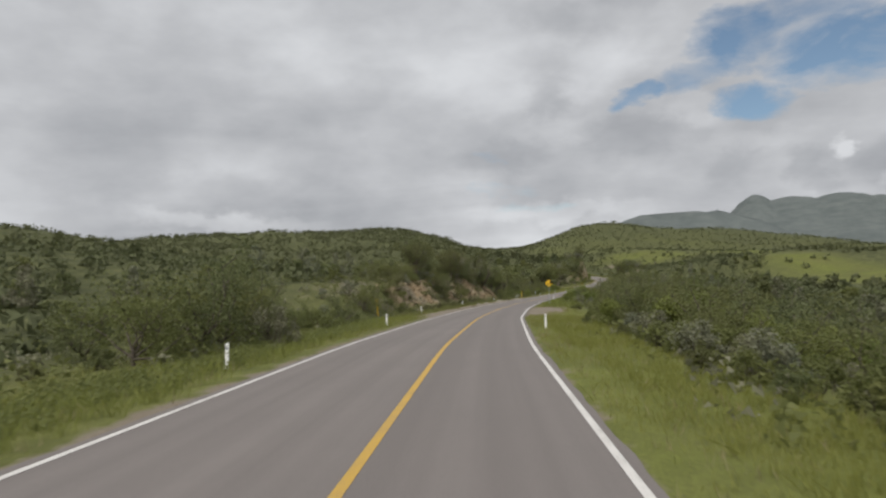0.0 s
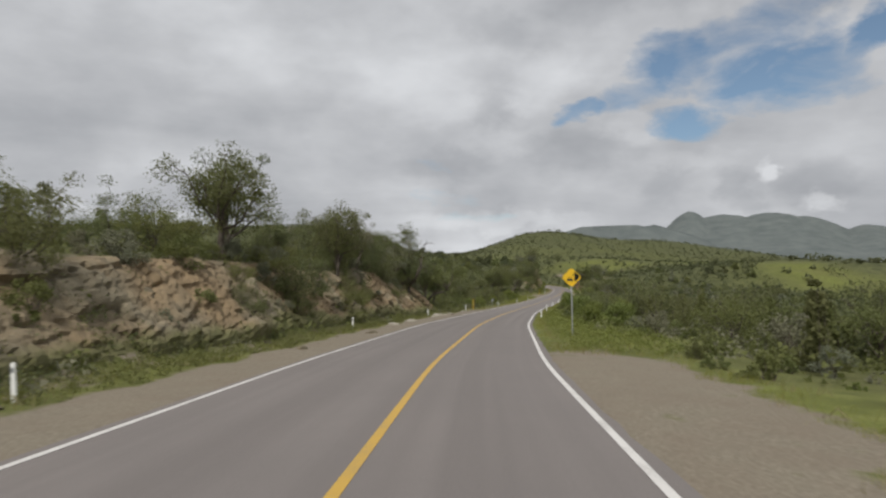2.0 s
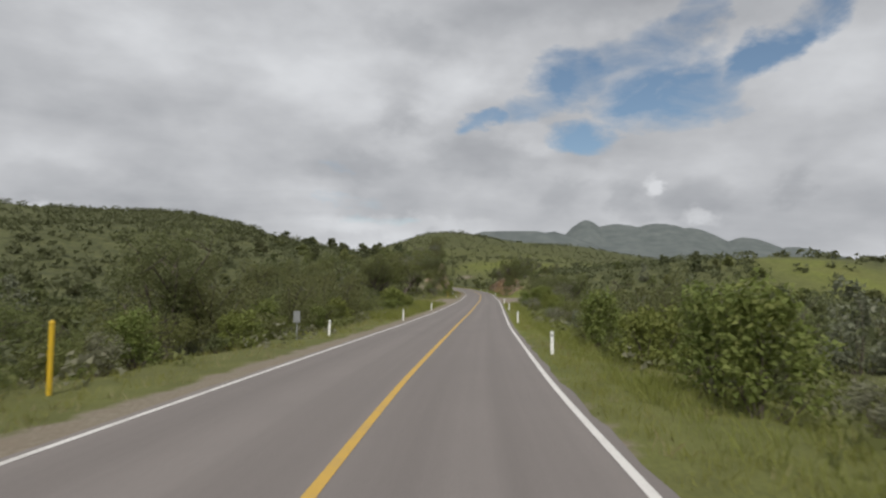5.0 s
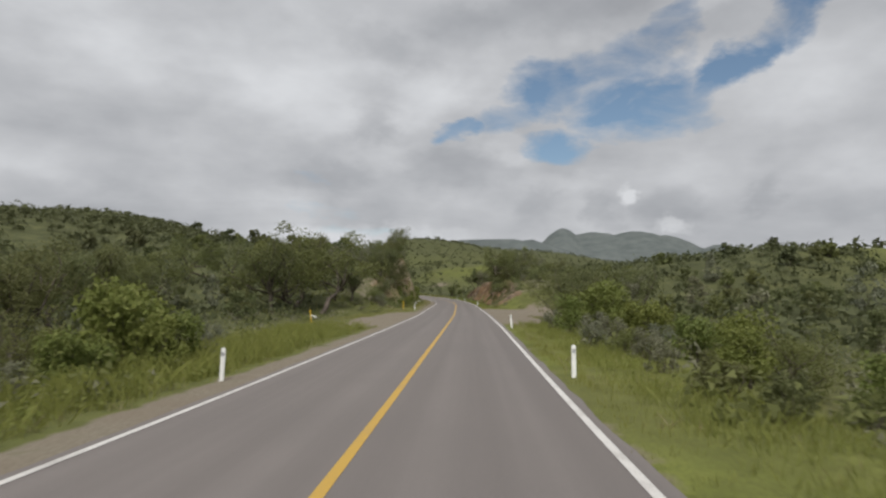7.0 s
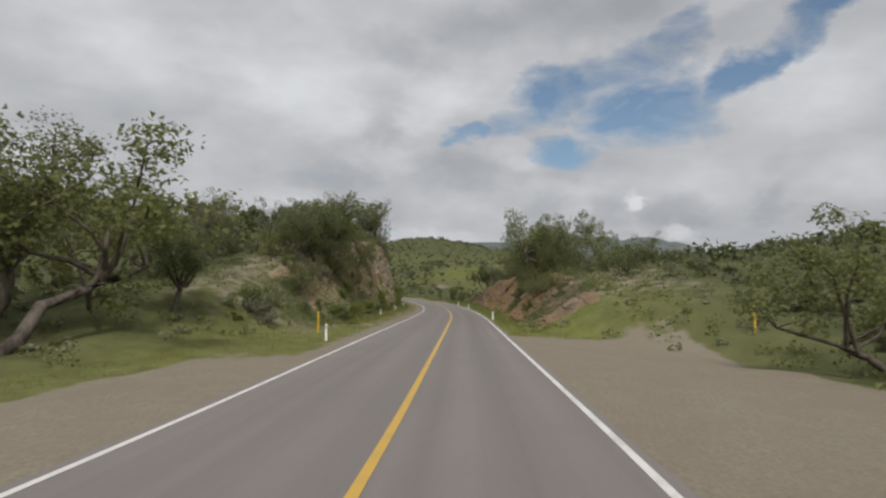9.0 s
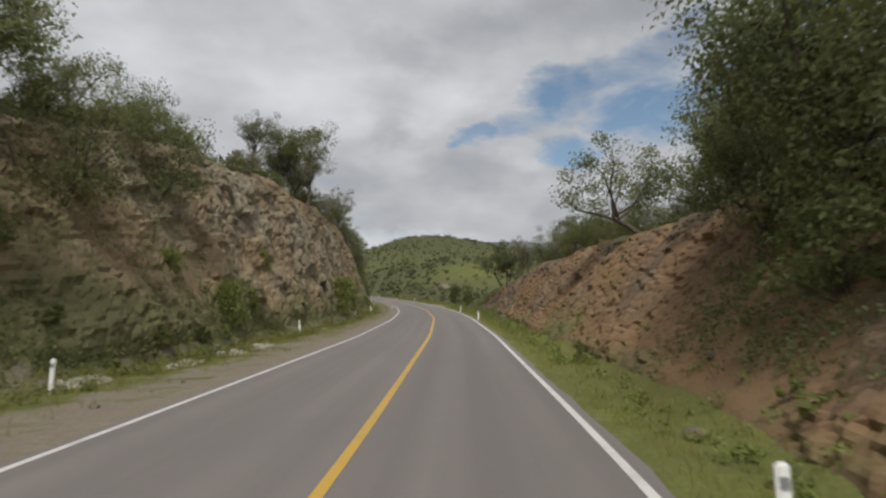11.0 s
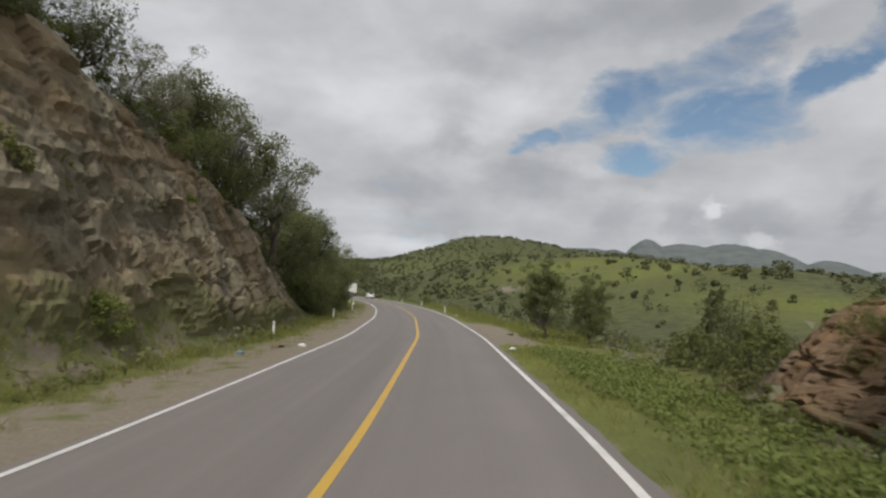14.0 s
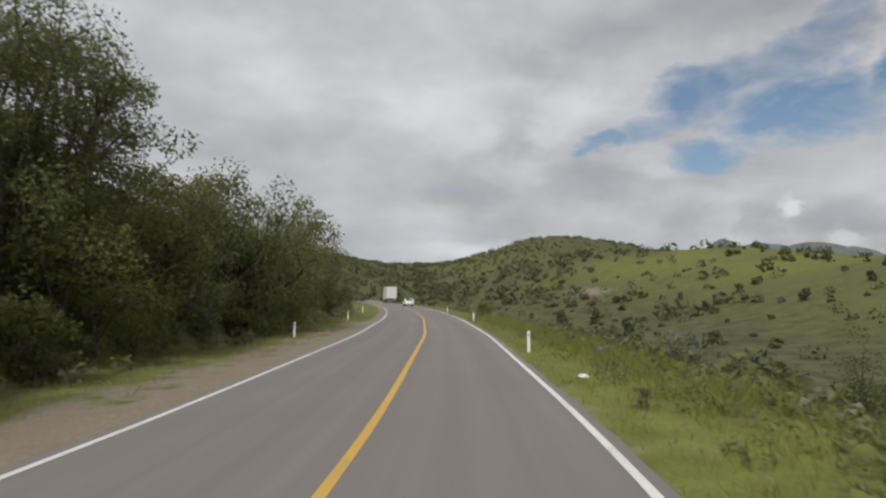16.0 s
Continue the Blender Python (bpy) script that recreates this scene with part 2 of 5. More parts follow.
s = Shade("asphalt", 0.82, 0.3)
uv = s.attr_vector("plan")
band = s.noise(1.0, 3, 0.5, (1.3, 0.012, 1), uv)
patch = s.noise(0.25, 5, 0.6, None, uv)
grain = s.noise(60, 3, 0.7)
base = s.ramp(band, (0.35, (0.15, 0.132, 0.123)), (0.65, (0.205, 0.182, 0.17)))
base = s.mix(s.ramp(patch, (0.4, 0.0), (0.7, 0.45)), base, (0.145, 0.13, 0.122))
base = s.mix(0.35, base, s.ramp(grain, (0.3, (0.1, 0.09, 0.085)), (0.7, (0.25, 0.225, 0.21))))
s.colour(base).bump(grain, 0.25, 0.01)
ASPHALT = s.m


def paint(name, colour, worn):
    s = Shade(name, 0.6, 0.4)
    wear = s.math("ADD", s.math("MULTIPLY", s.noise(1.2, 5, 0.6), 0.5), s.math("MULTIPLY", s.noise(28, 4, 0.7), 0.5))
    s.colour(s.mix(s.ramp(wear, (0.5, 0.0), (0.72, 0.85)), colour, worn))
    return s.m


WHITE_LINE = paint("white_road_paint", (0.62, 0.6, 0.57), (0.24, 0.22, 0.2))
YELLOW_LINE = paint("yellow_road_paint", (0.5, 0.31, 0.05), (0.27, 0.21, 0.12))
POST_WHITE = paint("white_post", (0.8, 0.8, 0.78), (0.5, 0.48, 0.44))
POST_YELLOW = paint("yellow_post", (0.62, 0.4, 0.02), (0.4, 0.3, 0.1))
SIGN_YELLOW = paint("sign_yellow", (0.72, 0.44, 0.01), (0.6, 0.38, 0.03))


def plain(name, colour, rough=0.6, metal=0.0, spec=0.4):
    s = Shade(name, rough, spec, metal)
    lo = tuple(c * 0.85 for c in colour)
    s.colour(s.ramp(s.noise(9, 5, 0.6), (0.3, lo), (0.7, colour)))
    return s.m


SIGN_BLACK = plain("sign_black", (0.02, 0.02, 0.02))
STEEL = plain("galvanised_steel", (0.45, 0.46, 0.47), 0.45, 0.7)
REFLECTOR = plain("red_reflector", (0.55, 0.05, 0.03), 0.2)
CAR_WHITE = plain("white_car_paint", (0.8, 0.8, 0.8), 0.25)
TRUCK_GREY = plain("pale_box_panel", (0.68, 0.66, 0.63), 0.5)
GLASS_DARK = plain("dark_glass", (0.02, 0.025, 0.03), 0.08)
RUBBER = plain("tyre_rubber", (0.025, 0.025, 0.025), 0.85)
LAMP_RED = plain("red_tail_lamp", (0.45, 0.02, 0.02), 0.2)
WHITEWASH = plain("whitewashed_stone", (0.7, 0.69, 0.66), 0.9)
CONCRETE = plain("pale_concrete", (0.34, 0.31, 0.25), 0.95)
PLASTIC = plain("pale_litter", (0.75, 0.76, 0.76), 0.5)
PLASTIC_BLUE = plain("blue_litter", (0.12, 0.25, 0.4), 0.5)

s = Shade("soil_and_grass", 0.97, 0.1)
dirt, green = s.attr("dirt"), s.attr("green")
mottle, fine, blot = s.noise(0.9, 6, 0.6), s.noise(14, 5, 0.65), s.noise(0.11, 5, 0.6)
wood = s.attr("wood")
turf = s.ramp(mottle, (0.3, (0.085, 0.09, 0.034)), (0.5, (0.135, 0.142, 0.05)), (0.7, (0.19, 0.19, 0.075)))
lush = s.ramp(mottle, (0.3, (0.14, 0.16, 0.034)), (0.6, (0.205, 0.232, 0.048)), (0.8, (0.255, 0.272, 0.07)))
turf = s.mix(green, turf, lush)
turf = s.mix(s.ramp(blot, (0.45, 0.0), (0.7, 0.5)), turf, (0.14, 0.125, 0.06))
turf = s.mix(s.ramp(s.noise(0.035, 6, 0.65), (0.42, 0.0), (0.62, 0.6)), turf, (0.115, 0.12, 0.05))
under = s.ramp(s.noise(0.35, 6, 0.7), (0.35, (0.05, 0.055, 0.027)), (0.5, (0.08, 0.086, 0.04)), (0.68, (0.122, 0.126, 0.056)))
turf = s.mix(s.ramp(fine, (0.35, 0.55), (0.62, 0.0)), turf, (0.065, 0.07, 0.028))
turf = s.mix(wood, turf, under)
# distance haze put into the base colour: far ground turns grey-blue
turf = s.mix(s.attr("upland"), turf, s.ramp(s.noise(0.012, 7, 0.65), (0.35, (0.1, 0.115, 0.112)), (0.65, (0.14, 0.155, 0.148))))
earth = s.ramp(fine, (0.25, (0.14, 0.117, 0.09)), (0.55, (0.225, 0.197, 0.15)), (0.8, (0.32, 0.288, 0.225)))
earth = s.mix(s.ramp(mottle, (0.4, 0.0), (0.75, 0.6)), earth, (0.19, 0.15, 0.115))
cover = s.math("MULTIPLY", s.math("SUBTRACT", s.math("ADD", dirt, s.math("MULTIPLY", s.math("SUBTRACT", mottle, 0.5), 1.1)), 0.42), 5.0, True)
s.colour(s.mix(cover, turf, earth)).bump(fine, 0.6, 0.05)
SOIL = s.m


def rock_shade(name, stone, stain, ochre):
    s = Shade(name, 0.93, 0.15)
    big, mid, fine = s.noise(0.22, 5, 0.6), s.noise(0.8, 6, 0.6), s.noise(9, 6, 0.7)
    crack = s.cells(0.9, "DISTANCE_TO_EDGE", "Distance", (1, 1, 1.6))
    col = s.ramp(mid, (0.25, stain), (0.5, stone), (0.78, tuple(min(1, c * 1.45) for c in stone)))
    col = s.mix(s.ramp(big, (0.45, 0.0), (0.62, 0.85)), col, ochre)
    col = s.mix(s.ramp(fine, (0.3, 0.35), (0.6, 0.0)), col, tuple(c * 0.5 for c in stain))
    col = s.mix(s.ramp(crack, (0.0, 0.25), (0.05, 0.0)), col, tuple(c * 0.4 for c in stain))
    col = s.mix(1.0, col, s.ramp(s.attr("tone"), (0.2, 0.72), (0.5, 1.0), (0.8, 1.22)), "MULTIPLY")
    earthy = s.math("MULTIPLY", s.math("SUBTRACT", s.math("ADD", s.attr("earth"), s.math("MULTIPLY", mid, 0.6)), 0.55), 2.5, True)
    col = s.mix(s.math("MULTIPLY", earthy, 0.8), col, ochre)
    moss = s.math("MULTIPLY", s.attr("moss"), 1.0)
    col = s.mix(s.math("MULTIPLY", s.math("SUBTRACT", s.math("ADD", moss, s.math("MULTIPLY", mid, 0.9)), 0.72), 3.0, True), col, (0.135, 0.13, 0.062))
    s.colour(col).bump(s.math("ADD", s.math("MULTIPLY", fine, 0.4), s.noise(2.5, 5, 0.6)), 0.6, 0.08)
    return s.m


ROCK = rock_shade("cut_rock", (0.225, 0.196, 0.136), (0.112, 0.096, 0.068), (0.24, 0.176, 0.104))
ROCK_RED = rock_shade("red_rock", (0.172, 0.132, 0.092), (0.078, 0.061, 0.046), (0.222, 0.138, 0.074))

# ---- the lie of the land ----
# road: y, x of the centre line, z, cross fall to the right in degrees, width of the left lane
ROAD = [
    (-60, -4.2, 0.6, 2.3, 4.2), (0, -1.74, -0.2, 2.3, 4.2), (25, -0.44, -0.58, 1.85, 3.95), (50, 1.74, -1.15, 1.06, 3.95),
    (75, 5.2, -1.70, 0.4, 4.1), (100, 10.0, -2.15, -0.1, 4.3), (125, 16.1, -2.58, -0.4, 4.15), (150, 23.2, -2.9, -0.1, 3.8),
    (175, 31.0, -3.12, 0.3, 3.6), (200, 39.1, -3.12, 0.0, 3.5), (225, 47.2, -2.92, -0.9, 3.5), (250, 55.2, -2.8, -0.5, 3.65),
    (275, 62.8, -2.58, 0.0, 3.85), (300, 70.35, -2.35, -0.25, 3.9), (325, 77.25, -2.12, -0.8, 3.8), (350, 83.45, -1.82, -1.35, 3.85),
    (375, 88.55, -1.46, -1.6, 3.8), (400, 92.4, -1.0, -0.8, 3.65), (425, 95.0, -0.43, -0.9, 3.7),
]
LANE = 3.4


def run_on(y):
    """The road past its last station: a steady bend to the left, climbing."""
    u = y - 425
    return (y, 95.0 + 0.078 * u - 0.0008 * u * u, -0.43 + 0.024 * u + 0.00002 * u * u, -0.9, 3.7)


stations = np.array(ROAD + [run_on(425 + 25 * k) for k in range(1, 12)])
S0, S1 = -60, 700
SY = np.arange(S0, S1 + 1, 1.0)


def eased(values, width=9):
    k = np.exp(-np.linspace(-2, 2, 2 * width + 1) ** 2)
    k /= k.sum()
    ends = np.concatenate([values[0] - (values[1] - values[0]) * np.arange(width, 0, -1), values, values[-1] + (values[-1] - values[-2]) * np.arange(1, width + 1)])
    return np.convolve(ends, k, "valid")


RX, RZ, RB, RW = (eased(np.interp(SY, stations[:, 0], stations[:, k])) for k in (1, 2, 3, 4))
RH = np.arctan(np.gradient(RX, SY))


def along(table, s):
    return np.interp(s, SY, table)


def plan(s, off):
    """World x, y of a place off metres to the right of the centre line at station s."""
    h = along(RH, s)
    near = np.clip(off, -60, 60)
    return along(RX, s) + near * np.cos(h) + (off - near), s - near * np.sin(h)


# per side: station, distance of the slope's foot from the centre line, its rise, its depth, the lie of the land behind it
LEFT = np.array([
    (-60, 10, -1, 8, .05), (20, 10, -0.8, 8, .05), (40, 10, .3, 9, .09), (55, 9.6, 1.9, 5, .11), (70, 9.2, 3.6, 4, .1),
    (110, 9.2, 4.7, 3.8, .08), (132, 9, 3.5, 4.2, .05), (147, 8.8, 0, 6, .03), (157, 7.4, -1.6, 6, .02), (205, 7.2, -1.6, 6, .02),
    (232, 14, -.5, 8, .03), (262, 14, .3, 8, .04), (278, 9.2, 2.5, 6, .05), (292, 8.8, 5, 5, .05), (318, 8.4, 9.6, 5, .05), (340, 8.3, 11.7, 5, .05), (362, 8.3, 12, 5, .05),
    (378, 8.3, 11.8, 4.6, .05), (398, 8.3, 8.9, 3.9, .06), (409, 8.6, 6.6, 3.5, .07), (418, 9, 4.5, 3.6, .08), (425, 9, 2.2, 4, .08)])
RIGHT = np.array([
    (-60, 6.5, -1.5, 6, .02), (30, 7.5, -1.5, 6, .02), (45, 12, -.8, 6, .0), (62, 13, -.8, 6, .0), (85, 10, -1, 7, .0),
    (110, 6.5, -1, 6, .0), (205, 6.5, -1.3, 6, .01), (218, 6.6, -1.2, 6, .01), (232, 8.5, -.6, 6, .02), (250, 11.5, -.2, 8, .02), (266, 17, .2, 8, .03), (278, 6.2, 1.8, 4.5, .08),
    (290, 5.4, 4.0, 4.4, .1), (305, 5.4, 4.8, 4.6, .1), (330, 5.6, 5.3, 4.6, .08), (345, 6.3, 4.9, 3.3, .06), (356, 7.2, 4.3, 2.6, .04), (371, 8.0, 3.3, 2.0, .02),
    (380, 8, 2.5, 2.4, .0), (388, 8.5, 0, 5, -.02), (396, 9, -1, 9, -.05), (415, 7.5, -2.6, 9, -.06)])
# hills: x, y, half-widths, height
HILLS = [
    (-154, 667, 293, 187, 44),
    (-410, 244, 152, 192, 56),
    (-235, 99, 99, 143, 19),
    (-61, 1032, 223, 120, 34),
    (295, 1160, 134, 192, 55),
    (451, 1104, 193, 183, 13),
    (709, 1041, 128, 201, 15),
    (572, 534, 101, 188, 3),
    (591, 109, 64, 294, 3),
    (108, 1294, 181, 203, 26),
    (-1436, 2180, 1650, 560, 18),
    (483, 818, 58, 391, 15),
    (303, 1413, 147, 212, 15),
    (561, 1280, 248, 147, 34),
    (580, 1141, 101, 133, 23),
    (-289, 828, 75, 147, 12),
    (1090, 2908, 309, 347, 150),
    (1329, 2901, 227, 327, 142),
    (812, 3006, 200, 290, 161),
    (330, 720, 130, 150, 10),
    (225, 600, 70, 90, 6),
]


def smooth(a, b, v):
    t = np.clip((v - a) / (b - a), 0, 1)
    return t * t * (3 - 2 * t)


def waves(x, y, size, seed=0.0):
    """Cheap rolling unevenness, about -1 to 1."""
    a, b = x / size, y / size
    return (np.sin(a * 1.7 + 1.3 * np.sin(b * 1.1 + seed) + seed) + np.sin(b * 1.9 + 1.1 * np.sin(a * 1.4 - seed) + 2.1 * seed) + 0.5 * np.sin(3.7 * a + 2.9 * b + seed)) / 2.5


def lie(s, off):
    """Height of the ground at station s, off metres right of the centre line."""
    s, off = np.asarray(s, float), np.asarray(off, float)
    x, y = plan(s, off)
    fall = np.tan(np.radians(along(RB, s)))
    wl_, wr_ = along(RW, s) + 0.22, LANE + 0.24
    d = np.abs(off)
    table_l = [np.interp(s, LEFT[:, 0], LEFT[:, k]) for k in range(1, 5)]
    table_r = [np.interp(s, RIGHT[:, 0], RIGHT[:, k]) for k in range(1, 5)]
    foot, rise, depth, behind = (np.where(off < 0, a, b) for a, b in zip(table_l, table_r))
    edge = np.where(off < 0, wl_, wr_)
    z = along(RZ, s) - np.clip(off, -wl_, wr_) * fall
    z = z - 0.07 * smooth(0.4, -0.1, d - edge)
    z = z - 0.035 * np.clip(d - edge, 0, foot - edge)
    foot = foot + 0.3 * waves(x, y, 6.0, 2.0)
    z = z + rise * (0.35 * smooth(0, 1, (d - foot) / depth) + 0.65 * np.clip((d - foot) / depth, 0, 1)) + behind * np.clip(d - foot - depth * 0.7, 0, 45)
    z = z + 0.09 * waves(x, y, 1.7) * smooth(0.2, 2.0, d - edge) * smooth(34, 18, d) + 0.35 * waves(x, y, 7.0, 1.0) * smooth(2, 9, d - edge) * smooth(120, 60, d)
    far = np.maximum(smooth(22, 110, d), smooth(640, 860, s))
    z = z + 1.6 * waves(x, y, 31.0, 4.0) * far * smooth(900, 400, d)
    for hx, hy, wx, wy, h in HILLS:
        z = z + far * h * np.exp(-(((x - hx) / wx) ** 2 + ((y - hy) / wy) ** 2) * 0.7) * (1 + 0.1 * waves(x, y, 60.0, hx) + 0.05 * waves(x, y, 24.0, hy))
    return z


def spot_on(s, off, lift=0.0):
    x, y = plan(s, off)
    return Vector((float(x), float(y), float(lie(s, off)) + lift))


# ---- mesh helpers ----


def mesh(name, verts, faces, material, smooth_faces=False):
    """A mesh from arrays of corners and of equal-sided faces."""
    verts, faces = np.asarray(verts, np.float32), np.asarray(faces, np.int32)
    me = bpy.data.meshes.new(name)
    n, k = faces.shape
    me.vertices.add(len(verts))
    me.vertices.foreach_set("co", verts.ravel())
    me.loops.add(n * k)
    me.loops.foreach_set("vertex_index", faces.ravel())
    me.polygons.add(n)
    me.polygons.foreach_set("loop_start", np.arange(0, n * k, k, dtype=np.int32))
    me.update(calc_edges=True)
    me.polygons.foreach_set("use_smooth", np.full(n, smooth_faces))
    me.materials.append(material)
    return me


def sheet(rows, cols):
    """Faces of a grid of corners, rows by cols."""
    i = np.arange(rows - 1)[:, None] * cols + np.arange(cols - 1)[None]
    return np.stack([i, i + 1, i + cols + 1, i + cols], -1).reshape(-1, 4)


def attribute(me, name, values):
    a = me.attributes.new(name, "FLOAT", "POINT")
    a.data.foreach_set("value", np.asarray(values, np.float32).ravel())


def vector_attribute(me, name, values):
    a = me.attributes.new(name, "FLOAT_VECTOR", "POINT")
    a.data.foreach_set("vector", np.asarray(values, np.float32).ravel())


def part(name, bm, material, parent, label=""):
    """Links a bmesh, or a ready mesh, as one object under a thing."""
    if isinstance(bm, bmesh.types.BMesh):
        me = bpy.data.meshes.new(name)
        bm.to_mesh(me)
        bm.free()
        me.materials.append(material)
    else:
        me = bm
    ob = new(name, me)
    ob.parent = parent
    if label:
        ob["label"] = label
    return ob


def box(bm, x0, y0, z0, x1, y1, z1, bevel=0.0):
    r = bmesh.ops.create_cube(bm, size=1, matrix=Matrix.Translation(((x0 + x1) / 2, (y0 + y1) / 2, (z0 + z1) / 2)) @ Matrix.Diagonal((x1 - x0, y1 - y0, z1 - z0, 1)))
    if bevel:
        edges = list({e for v in r["verts"] for e in v.link_edges})
        bmesh.ops.bevel(bm, geom=edges, offset=bevel, segments=2, affect="EDGES")
    return bm


def tube(points, radii, sides=6):
    """Corners and faces of a tapering limb along points."""
    points, radii = np.asarray(points, float), np.asarray(radii, float)
    t = np.gradient(points, axis=0)
    t /= np.linalg.norm(t, axis=1)[:, None] + 1e-9
    a = np.cross(t, [0.31, 0.87, 0.38])
    a /= np.linalg.norm(a, axis=1)[:, None] + 1e-9
    b = np.cross(t, a)
    w = np.linspace(0, 2 * np.pi, sides, endpoint=False)
    ring = points[:, None] + radii[:, None, None] * (np.cos(w)[None, :, None] * a[:, None] + np.sin(w)[None, :, None] * b[:, None])
    n = len(points)
    i = np.arange(n - 1)[:, None] * sides + np.arange(sides)[None]
    j = np.arange(n - 1)[:, None] * sides + (np.arange(sides)[None] + 1) % sides
    return ring.reshape(-1, 3), np.stack([i, j, j + sides, i + sides], -1).reshape(-1, 4)


def joined(pieces):
    verts, faces, n = [], [], 0
    for v, f in pieces:
        verts.append(v)
        faces.append(f + n)
        n += len(v)
    return np.concatenate(verts), np.concatenate(faces)


# ---- ground ----
def spaced(a, b, first, growth):
    out = [a]
    while out[-1] < b:
        out.append(out[-1] + first)
        first *= growth
    return out


side = list(np.arange(0, 24, 0.5)) + spaced(24, 4600, 0.7, 1.13)
offs = np.array([-v for v in reversed(side[1:])] + side)
ys = np.array([-v for v in reversed(spaced(20, 1600, 3, 1.25))] + list(np.arange(-16, 470, 1.0)) + spaced(470, 4800, 1.5, 1.045))
gs, go = np.meshgrid(ys, offs, indexing="ij")
gx, gy = plan(gs, go)
gz = lie(gs, go)
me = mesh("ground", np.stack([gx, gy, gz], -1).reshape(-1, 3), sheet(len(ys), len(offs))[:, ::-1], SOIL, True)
edge_far = np.where(go < 0, -go - along(RW, gs), go - LANE)
dirt = np.exp(-np.clip(edge_far - 0.3, 0, 99) / np.where(go < 0, 0.6, 0.4)) * np.where(go < 0, 0.75, 0.55)
dirt = np.maximum(dirt, 0.75 * (go < 0) * smooth(1.3, 0.6, np.abs(edge_far - 0.3)) * smooth(40, 60, gs))


def worn(s0, s1, o0, o1, amount):
    """A bare patch: a pull-out beside the road."""
    return amount * smooth(s0 - 5, s0 + 4, gs) * smooth(s1 + 5, s1 - 4, gs) * smooth(o0 - 0.8, o0 + 0.5, go) * smooth(o1 + 1.2, o1 - 0.8, go)


dirt = np.maximum.reduce([dirt, worn(54, 68, 3.4, 6.0, 0.8), worn(62, 80, 3.4, 7.6, 0.8), worn(230, 256, 3.4, 7.2, 1.1), worn(250, 274, 3.4, 13, 1.1), worn(231, 262, -8.5, -3.4, 1.1), worn(395, 416, 3.4, 6.0, 0.9),
                          worn(55, 145, -6.9, -3.4, 0.95), worn(283, 470, -6.6, -3.4, 0.6)])
dirt = np.maximum(dirt, 0.8 * np.exp(-((gs - 584) / 16) ** 2 - ((go - 60) / 6) ** 2))
meadow = smooth(40, 90, go) * smooth(760, 560, go) * smooth(-0.55, 0.25, waves(gx, gy, 55.0, 3.0)) * np.maximum(smooth(800, 580, gs), 0.45 * smooth(1150, 950, gs))
green = np.clip(0.7 * smooth(9, 3, edge_far) * (go > 0) + 0.3 * smooth(12, 4, edge_far) * (go < 0) + 0.75 * meadow, 0, 1)
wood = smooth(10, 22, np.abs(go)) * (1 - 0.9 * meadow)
steep = np.where(go < 0, np.interp(gs, LEFT[:, 0], LEFT[:, 2]), np.interp(gs, RIGHT[:, 0], RIGHT[:, 2]))
dirt = np.maximum(dirt, 0.5 * smooth(1.2, 2.6, steep) * smooth(2.2, 4.5, edge_far) * smooth(17, 12, edge_far))
past = smooth(560, 620, gs) * smooth(50, 40, np.abs(go))
dirt, green, wood = dirt * (1 - past), green * (1 - past * (np.abs(go) < 40)), np.maximum(wood, past * (1 - 0.9 * meadow))
attribute(me, "dirt", dirt)
attribute(me, "green", green)
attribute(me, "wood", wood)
# painted haze, from none at 900 m out to full at 1700 m
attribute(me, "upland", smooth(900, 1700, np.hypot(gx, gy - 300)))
ground = tagged(new("ground", me), "uneven grassy ground with bare sandy verges and far wooded hills", "ground", kind="structure")

# the far mountain: bearing, rise above the horizon and breadth of each summit, in degrees
SUMMITS = [(25.6, 5.8, 4.6), (28.4, 5.4, 12), (31.6, 5.4, 9), (33.8, 5.0, 6), (38.2, 4.1, 6), (41.5, 3.3, 7), (47, 2.3, 9)]
turn, reach = np.meshgrid(np.arange(14, 62, 0.22), np.linspace(3300, 5200, 100), indexing="ij")
mx, my = reach * np.sin(np.radians(turn)), reach * np.cos(np.radians(turn))
gully = np.abs(waves(mx, my, 150.0, 1.0)) * 0.5 + np.abs(waves(mx, my, 62.0, 5.0)) * 0.3 + 0.2 * waves(mx, my, 25.0, 2.0)
mz = np.zeros(turn.shape)
for bearing, up, breadth in SUMMITS:
    away = ((turn - bearing + 0.5 * waves(mx, my, 330.0, bearing)) / breadth) ** 2 + ((reach - 4650) / 1000) ** 2
    mz = np.maximum(mz, 4650 * math.tan(math.radians(up)) * np.exp(-away ** 0.8) * (1.03 - 0.09 * gully * smooth(0, 0.25, away + 0.08)))
mz = mz - 160 * smooth(0.35, 0.0, (reach - 3300) / 900)
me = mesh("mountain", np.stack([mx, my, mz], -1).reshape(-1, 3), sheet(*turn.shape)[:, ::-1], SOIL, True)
# the whole mountain carries the full painted haze
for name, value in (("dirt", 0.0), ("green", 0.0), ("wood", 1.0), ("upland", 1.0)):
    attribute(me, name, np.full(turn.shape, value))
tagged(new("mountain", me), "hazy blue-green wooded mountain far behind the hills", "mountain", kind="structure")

# ---- road ----


